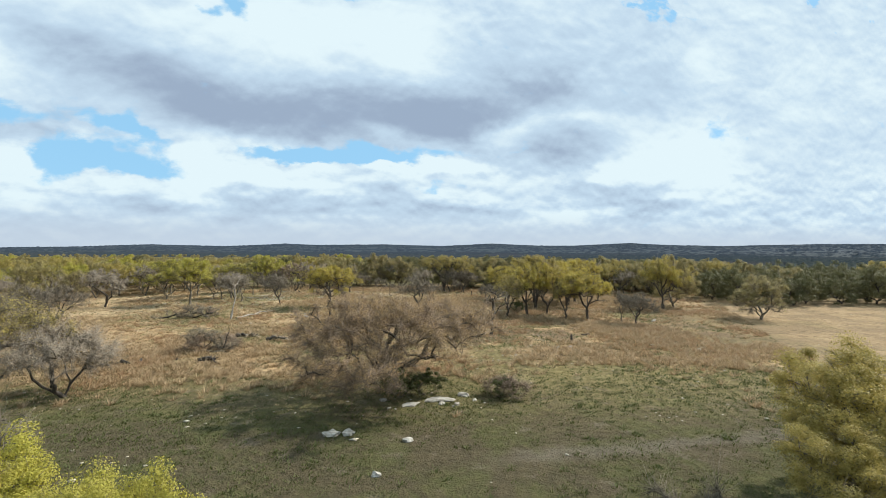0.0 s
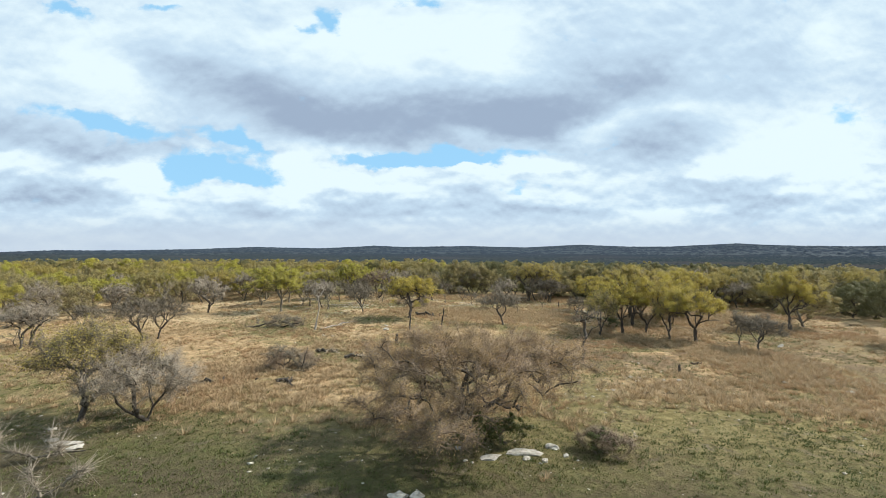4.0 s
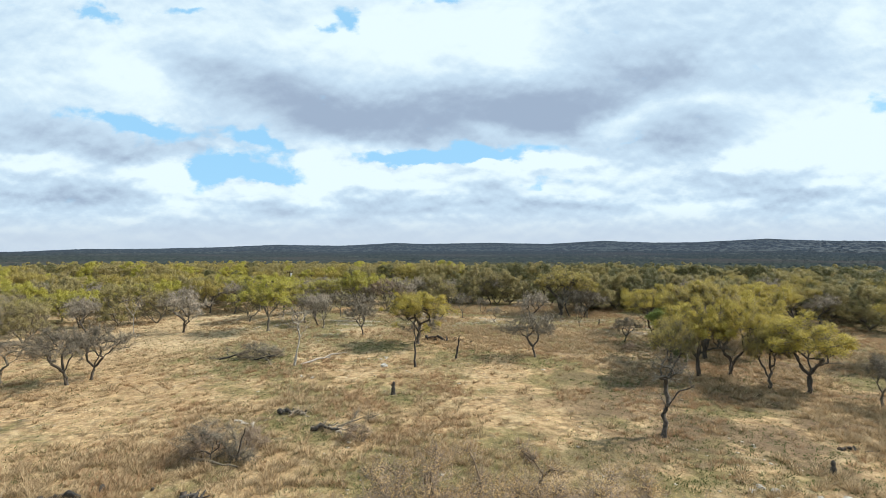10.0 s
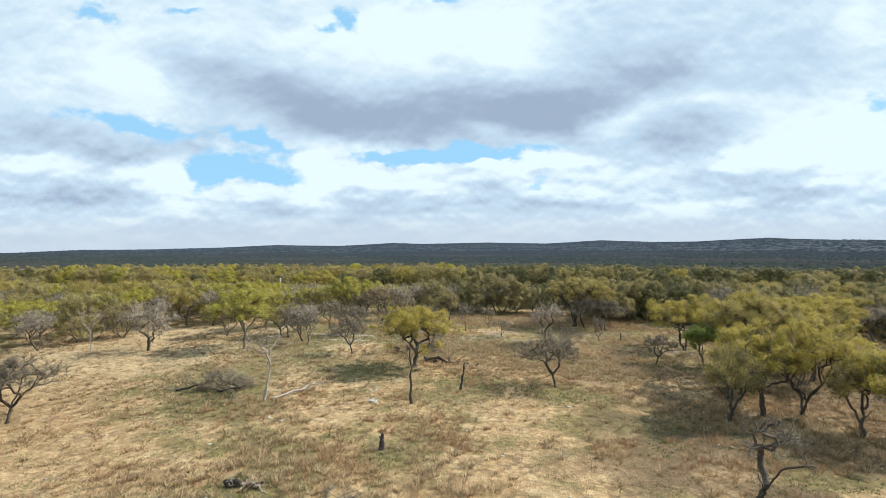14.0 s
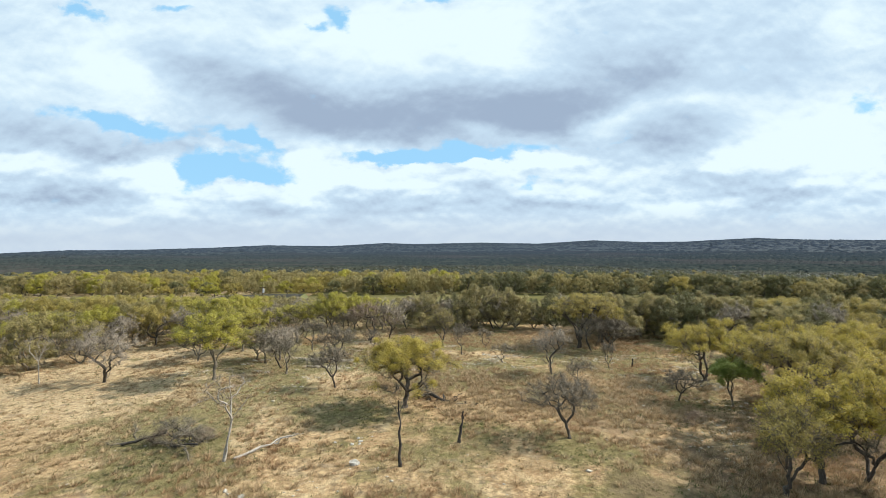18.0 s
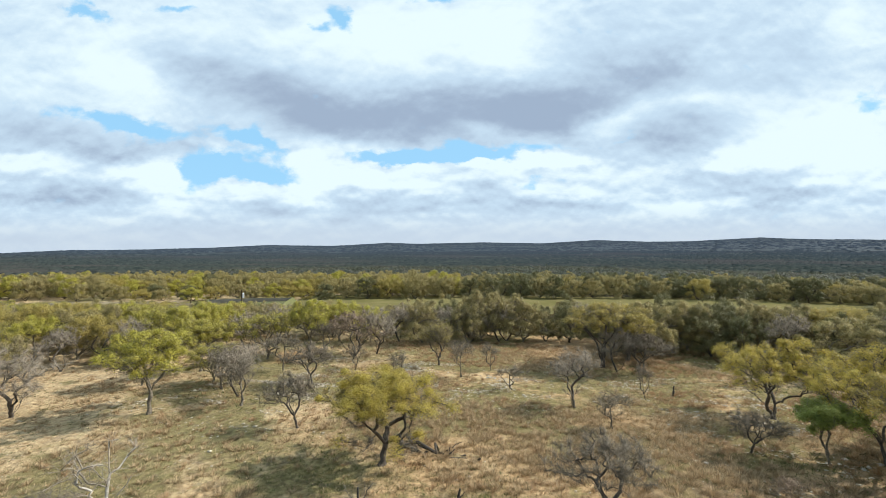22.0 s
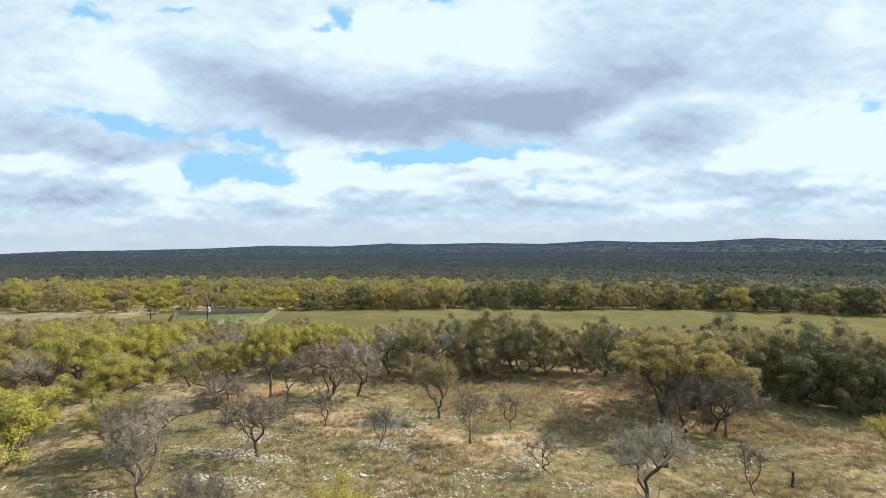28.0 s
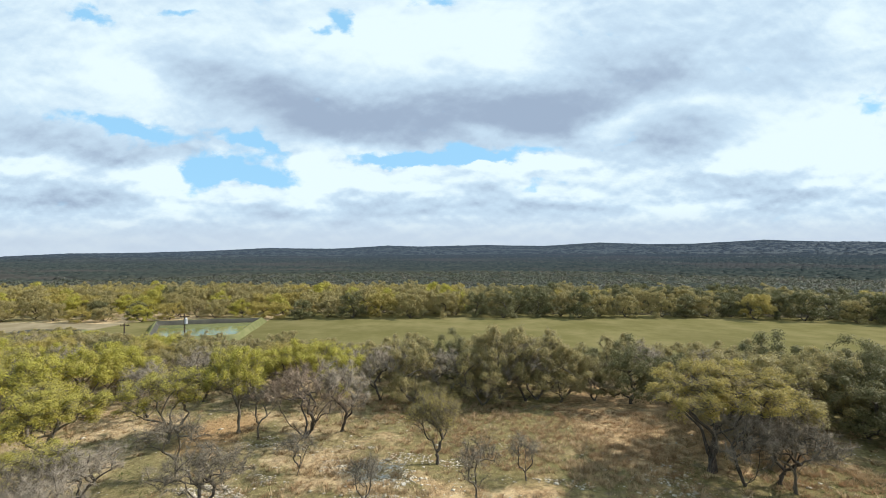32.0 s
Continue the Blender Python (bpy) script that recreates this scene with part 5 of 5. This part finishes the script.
for row in ((-4.4, 17.9, 0.32, 0.24, 0.16, 20), (-3.8, 18.1, 0.26, 0.24, 0.15, 70), (-1.4, 17.6, 0.2, 0.16, 0.12, 0), (-0.3, 22.6, 0.8, 0.30, 0.10, 15),
            (-1.6, 21.9, 0.45, 0.25, 0.10, 30), (0.9, 23.4, 0.3, 0.2, 0.14, -20), (-16.2, 53.2, 0.3, 0.22, 0.22, 10), (-2.2, 14.8, 0.14, 0.12, 0.1, 0), (19.6, 36.0, 0.3, 0.2, 0.14, 30),
            (23.5, 52.5, 0.45, 0.2, 0.2, 40), (-20.0, 19.6, 0.6, 0.28, 0.08, 25), (-19.1, 19.3, 0.35, 0.2, 0.08, 60), (-21.0, 19.9, 0.3, 0.16, 0.07, 10)):
    stone(*row)
for cx, cy, many, wide in ((-17.2, 56.8, 6, 0.8), (-24.0, 14.6, 7, 1.0), (-20.2, 15.2, 7, 1.0), (8.6, 36.4, 8, 1.2), (4.6, 33.6, 4, 0.5), (-21.5, 49.0, 4, 0.5), (-19.0, 38.8, 9, 0.8),
                           (-0.6, 22.3, 8, 1.3), (-23.0, 84.5, 8, 1.6), (-12.8, 83.5, 6, 1.2), (9.0, 74.0, 8, 1.6), (12.4, 69.5, 6, 1.2)):
    rng = random.Random(int(cx * 31 + cy))
    for _ in range(many):
        r = rng.uniform(0.05, 0.15)
        stone(cx + rng.gauss(0, wide), cy + rng.gauss(0, wide * 0.5), r * 1.3, r, r * rng.uniform(0.4, 0.8), rng.uniform(0, 180))


def rubble():
    """Loose limestone, far too many to count."""
    rng = np.random.default_rng(7)
    spots = [(-24, 83, 9, 5, 3200), (-16, 82, 8, 4, 1400), (-6, 87, 10, 5, 900), (8, 74, 5, 8, 1800), (-32, 78, 8, 5, 1200), (10, 86, 9, 5, 400), (-28, 72, 9, 4, 500),
             (-3, 32, 20, 10, 300), (-10, 50, 30, 22, 700), (-20, 15, 5, 2, 60), (-1, 20, 6, 2, 90), (-44, 84, 8, 6, 400), (-38, 74, 4, 2.5, 900), (-31, 78, 3, 2, 700), (-21, 77, 3, 2.5, 700), (7, 81.5, 4, 2.5, 700)]
    at = np.concatenate([np.stack([rng.normal(a, c, 4 * n), rng.normal(b, d, 4 * n)], -1) for a, b, c, d, n in spots])
    at = at[(fbm(at[:, 0] / 3.5, at[:, 1] / 1.6, 61) > 0.57) | (rng.uniform(size=len(at)) > 0.96)]
    k = len(at)
    s = 0.028 + 0.020 * rng.gamma(1.5, 1.0, k)
    base = np.array([(1, 0, 0), (0, 1, 0), (-1, 0, 0), (0, -1, 0), (0, 0, 0.7), (0, 0, -0.5)], float)
    v = base[None] * rng.uniform(0.6, 1.25, (k, 6, 1)) * s[:, None, None] * np.array((1.4, 1.1, 0.45))
    t = rng.uniform(0, 6.28, k)
    c, d = np.cos(t)[:, None], np.sin(t)[:, None]
    vx, vy = v[..., 0] * c - v[..., 1] * d, v[..., 0] * d + v[..., 1] * c
    v = np.stack([vx + at[:, None, 0], vy + at[:, None, 1], v[..., 2] + (height(at[:, 0], at[:, 1]) + s * 0.2)[:, None]], -1).reshape(-1, 3)
    f = np.array([(0, 1, 4), (1, 2, 4), (2, 3, 4), (3, 0, 4), (1, 0, 5), (2, 1, 5), (3, 2, 5), (0, 3, 5)])
    f = (f[None] + (np.arange(k) * 6)[:, None, None]).ravel()
    me = shaded(bulk_mesh("rubble", v, f, np.full(8 * k, 3)), PEBBLE)
    tagged(new("limestone_rubble", me), "scattered white limestone rubble on thin soil", "stones", kind="stuff")


rubble()


# ---------------------------------------------------------------- dead wood
def rod(lb, a, b, r0, r1, sides=7, sway=0.05, seed=1, steps=6):
    rng = np.random.default_rng(seed)
    a, b = np.array(a, float), np.array(b, float)
    t = np.linspace(0, 1, steps)[:, None]
    p = a + (b - a) * t
    p[1:-1] += rng.normal(size=(steps - 2, 3)) * sway * np.linalg.norm(b - a) / 3
    lb.tube(p, (r0 + (r1 - r0) * t[:, 0]) * (rng.uniform(0.6, 1.3, steps) if sway else 1.0), sides)
    lb.tube(p[-1:] + np.array([[0, 0, 0], (b - a) / (np.linalg.norm(b - a) + 1e-9) * r1]), [r1, r1 * 0.2], sides)
    return p


def dead_wood(name, label, x, y, rods, mat, category, turn=0.0, group="", twigs=0, twig_mat=None, seed=5):
    """A thing of rods about its foot: the first is the stem, the rest are branches of their own mesh."""
    ob = new(name)
    stem, rest = Limbs(), Limbs()
    ends = []
    for i, (a, b, r0, r1) in enumerate(rods):
        p = rod(stem if i == 0 else rest, a, b, r0, r1, 7 if r0 > 0.05 else 4, (0.20 if name == "log" else 0.04) if i == 0 else 0.16, seed + i, 11 if name == "log" else 7)
        ends += [(p[k], p[k] - p[k - 1], i) for k in range(2, len(p))]
    if twigs:
        rng = np.random.default_rng(seed)
        pick = [e for e in ends if e[2] > 0] or ends
        k = rng.integers(0, len(pick), twigs)
        way = np.array([pick[i][1] for i in k])
        base = np.array([pick[i][0] for i in k]) - way * rng.uniform(0, 1, twigs)[:, None]
        way = way / (np.linalg.norm(way, axis=1)[:, None] + 1e-9) * 0.5 + rng.normal(size=(twigs, 3)) * 0.7 + np.array((0, 0, 0.12))
        rest.spikes(base, base + way * rng.uniform(0.2, 0.75, twigs)[:, None], rng.uniform(0.006, 0.012, twigs))
    part = new("stem", stem.mesh("stem", mat))
    part.parent = ob
    if rest.n:
        part = tagged(new("branchwork", rest.mesh("branchwork", twig_mat or mat)), kind="stuff")
        part.parent = ob
    ob.matrix_basis = pose(x, y, float(height(x, y)) - 0.04, 0, 0, turn)
    return tagged(ob, label, category, group)


dead_wood("tree_stump", "charred black upright tree stump", -12.8, 45.9, [((0, 0, 0), (0.06, 0, 0.85), 0.19, 0.10), ((0, 0, 0.4), (-0.12, 0.05, 0.7), 0.08, 0.03)], WOOD_CHAR, "stump")
dead_wood("tree_stump", "small charred tree stump", 10.7, 39.5, [((0, 0, 0), (0.0, 0.03, 0.6), 0.15, 0.09)], WOOD_CHAR, "stump")
dead_wood("tree_stump", "short dark stump in the clearing", 4.4, 81.2, [((0, 0, 0), (0.05, 0, 0.9), 0.10, 0.07)], WOOD_CHAR, "stump")
dead_wood("dead_tree", "thin dead upright trunk with peeling bark", -13.4, 53.4,
          [((0, 0, 0), (-0.12, 0.1, 3.9), 0.11, 0.04), ((-0.08, 0, 2.9), (-0.7, 0.2, 3.9), 0.03, 0.01), ((-0.08, 0, 3.2), (0.5, 0, 4.2), 0.025, 0.01)],
          WOOD_CHAR, "dead tree", twigs=40, twig_mat=BARK_GREY)
dead_wood("dead_tree", "short charred leaning dead trunk", -10.65, 57.6, [((0, 0, 0), (0.28, 0.1, 2.1), 0.12, 0.06), ((0.2, 0.1, 1.6), (0.5, 0.1, 2.0), 0.04, 0.02)], WOOD_CHAR, "dead tree")
dead_wood("fallen_branch", "bleached white fallen branch in dry grass", -24.1, 52.4,
          [((0.2, 0.1, 0.08), (2.0, 3.0, 0.45), 0.11, 0.06), ((1.5, 2.2, 0.3), (2.7, 2.9, 0.75), 0.06, 0.02), ((2.0, 3.0, 0.45), (3.0, 3.6, 0.5), 0.05, 0.02)], WOOD_PALE, "branch")
def broken(length, seed):
    """Stubs, splinters and broken boughs along a fallen log."""
    rng = random.Random(seed)
    out = []
    for _ in range(9):
        x = rng.uniform(-0.9, 0.9) * length
        a = rng.uniform(0, 6.283)
        r = rng.uniform(0.25, 0.7)
        out.append(((x, 0, 0.15), (x + r * math.cos(a), r * math.sin(a) * 0.8, rng.uniform(0.08, 0.5)), rng.uniform(0.04, 0.09), rng.uniform(0.01, 0.03)))
    return out


LOG = "charred fallen log lying in green weeds"
dead_wood("log", LOG, -17.55, 40.7, [((-0.9, 0, 0.2), (0.8, 0.2, 0.28), 0.15, 0.08), ((-0.3, 0, 0.2), (-1.2, 0.3, 0.1), 0.07, 0.03), ((0.4, 0.1, 0.2), (1.5, -0.3, 0.15), 0.08, 0.03)] + broken(0.9, 3),
          WOOD_CHAR, "log", twigs=60, twig_mat=TWIG_GREY)
dead_wood("log", LOG, -14.0, 38.4, [((-0.8, 0, 0.22), (0.7, -0.1, 0.24), 0.15, 0.07), ((0.6, 0, 0.2), (1.3, -0.7, 0.1), 0.06, 0.02), ((0.5, 0, 0.2), (1.5, 0.1, 0.3), 0.06, 0.02)] + broken(0.8, 4),
          WOOD_CHAR, "log", twigs=40, seed=8, twig_mat=TWIG_GREY)
dead_wood("log", "long dark fallen log in the grass", -19.5, 30.0, [((-2.2, -0.9, 0.08), (1.6, 0.7, 0.14), 0.13, 0.07), ((-1.4, -0.6, 0.1), (-2.6, -1.9, 0.2), 0.06, 0.02)], WOOD_CHAR, "log", twigs=20)
dead_wood("log", "long thin fallen trunk beside an oak", -13.2, 65.5, [((-2.7, 0.7, 0.34), (2.7, -0.5, 0.26), 0.16, 0.09), ((0.5, 0.1, 0.3), (1.4, 0.6, 0.7), 0.04, 0.02)] + broken(2.0, 12), WOOD_CHAR, "log", twigs=30)
dead_wood("fallen_branch", "grey fallen dead branch in dry grass", -17.2, 33.6,
          [((-1.4, 0, 0.1), (1.4, -0.4, 0.2), 0.08, 0.04), ((0.4, 0, 0.15), (1.2, 0.5, 0.5), 0.05, 0.015), ((-0.4, 0, 0.15), (0.2, 0.8, 0.4), 0.04, 0.012)],
          BARK_GREY, "branch", twigs=200)
for bx, by, turn, seed, mat in ((-31.6, 53.6, 10, 23, WOOD_CHAR), (-28.0, 53.0, -25, 24, WOOD_CHAR), (-29.6, 55.0, 160, 25, BARK_GREY)):
    dead_wood("brush_pile", "heap of dark dead boughs over grey twigs", bx, by,
              [((-1.5, -0.2, 0.1), (1.3, 0.3, 0.75), 0.10, 0.05), ((0.2, 0, 0.4), (1.9, -0.5, 0.15), 0.08, 0.03), ((-0.7, 0.1, 0.3), (-1.3, 0.9, 0.9), 0.06, 0.02),
               ((0.9, 0.2, 0.6), (1.6, 0.9, 1.1), 0.05, 0.015), ((-1.2, 0, 0.1), (-2.2, -0.7, 0.35), 0.06, 0.02), ((0.4, 0, 0.5), (0.2, -0.8, 0.9), 0.05, 0.015)],
              mat, "branches", turn, twigs=420, seed=seed, twig_mat=BARK_GREY)
dead_wood("fallen_branch", "grey twiggy fallen branch in russet grass", -12.9, 39.6,
          [((-1.0, -0.3, 0.08), (1.3, 0.5, 0.5), 0.05, 0.02), ((-0.2, 0, 0.2), (0.1, 0.7, 0.6), 0.035, 0.01), ((0.5, 0.2, 0.3), (1.2, -0.3, 0.6), 0.03, 0.01)], BARK_GREY, "branch", 20, twigs=160, seed=44)
dead_wood("fallen_branch", "grey broken branches and twigs on the ground", 7.4, 12.6,
          [((-1.2, 0.3, 0.1), (1.6, 0, 0.25), 0.07, 0.03), ((-0.2, 0.1, 0.1), (-0.1, 0, 1.0), 0.04, 0.02), ((-0.6, 0, 0.1), (-1.5, 0.8, 0.5), 0.04, 0.015), ((0.6, 0, 0.2), (1.6, -0.7, 0.5), 0.04, 0.015)],
          BARK_GREY, "branch", twigs=420, seed=17)
for bx, by, turn, seed in ((-18.6, 18.0, 0, 31), (-15.8, 15.7, 60, 32), (-20.6, 16.6, 130, 33)):
    dead_wood("fallen_branch", "pale grey fallen branch with many bare twigs", bx, by,
              [((-1.1, 0, 0.1), (1.2, 0.3, 0.5), 0.06, 0.025), ((-0.3, 0, 0.2), (-0.6, 0.4, 1.1), 0.045, 0.012), ((0.3, 0.1, 0.3), (0.9, -0.5, 1.0), 0.04, 0.012), ((-0.8, 0, 0.1), (-1.5, -0.5, 0.6), 0.04, 0.012)],
              BARK_GREY, "branch", turn, twigs=420, seed=seed, twig_mat=TWIG_GREY)
dead_wood("dead_shrub", "dead shrub with one dark upright limb over grey twigs", -16.4, 33.9,
          [((0, 0, 0), (0.45, 0.1, 1.7), 0.06, 0.02), ((0, 0, 0.2), (-0.9, 0.1, 0.9), 0.05, 0.015), ((0.1, 0, 0.4), (-0.5, 0.5, 1.2), 0.04, 0.012), ((0, 0, 0.1), (1.2, -0.3, 0.6), 0.05, 0.015)],
          WOOD_CHAR, "dead shrub", twigs=380, seed=41, twig_mat=BARK_GREY)
dead_wood("log", "charred bent log beside a dead shrub", -15.6, 30.2, [((-0.8, 0.5, 0.15), (0.9, -0.6, 0.12), 0.13, 0.07)] + broken(0.6, 6), WOOD_CHAR, "log", seed=9)
dead_wood("log", "short dark log in rough grass", 13.4, 42.6, [((-0.9, 0, 0.08), (0.9, 0.1, 0.1), 0.10, 0.06)], WOOD_CHAR, "log")
dead_wood("log", "dark stick lying on green grass", 7.4, 33.2, [((-0.7, 0, 0.06), (0.7, -0.1, 0.08), 0.07, 0.04), ((0.3, 0, 0.05), (1.3, 0.3, 0.1), 0.04, 0.02)], WOOD_CHAR, "log")


# ---------------------------------------------------------------- line pole by the pond
def line_pole(x, y, top, can=True):
    z = float(height(x, y))
    ob = new("utility_pole")
    ob.matrix_basis = pose(x, y, z, 0, 0, 20)
    h = top - z

    def piece(name, lb, mat, label=""):
        p = new(name, lb.mesh(name, mat))
        p.parent = ob
        return tagged(p, label) if label else p

    lb = Limbs()
    rod(lb, (0, 0, -0.1), (0, 0, h), 0.14, 0.10, 10, 0.0)
    piece("pole", lb, POLE_WOOD)
    lb = Limbs()
    rod(lb, (-0.7, 0.13, h - 0.35), (0.7, 0.13, h - 0.35), 0.06, 0.06, 4, 0.0)
    piece("crossarm", lb, POLE_WOOD)
    for sx in (-0.6, 0.6):
        lb = Limbs()
        rod(lb, (sx, 0.13, h - 0.3), (sx, 0.13, h - 0.05), 0.045, 0.03, 8, 0.0)
        glazed = piece("insulator", lb, CERAMIC)
        lb = Limbs()
        rod(lb, (sx, 0.13, h - 0.42), (sx, 0.13, h - 0.28), 0.015, 0.015, 6, 0.0)
        pin = new("pin", lb.mesh("pin", METAL))
        pin.parent = glazed
    if not can:
        return tagged(ob, "short dark wooden utility pole beyond the thicket", "utility pole")
    lb = Limbs()
    rod(lb, (0.28, -0.12, h - 1.45), (0.28, -0.12, h - 0.75), 0.2, 0.2, 12, 0.0)
    tank = piece("transformer", lb, METAL, "pale grey metal transformer can")
    for sub, a, b, r in (("lid", (0.28, -0.12, h - 0.75), (0.28, -0.12, h - 0.71), 0.215), ("bushing", (0.22, -0.12, h - 0.71), (0.2, -0.12, h - 0.52), 0.035),
                         ("bushing", (0.34, -0.12, h - 0.71), (0.36, -0.12, h - 0.52), 0.035), ("bracket", (0.0, -0.05, h - 1.0), (0.2, -0.1, h - 1.0), 0.03)):
        lb = Limbs()
        rod(lb, a, b, r, r, 10, 0.0)
        bit = new(sub, lb.mesh(sub, CERAMIC if sub == "bushing" else METAL))
        bit.parent = tank
    return tagged(ob, "dark wooden utility pole with a transformer beside the pond", "utility pole")


line_pole(-64.5, 116.5, 3.1)
line_pole(-78.5, 119.2, 0.75, False)
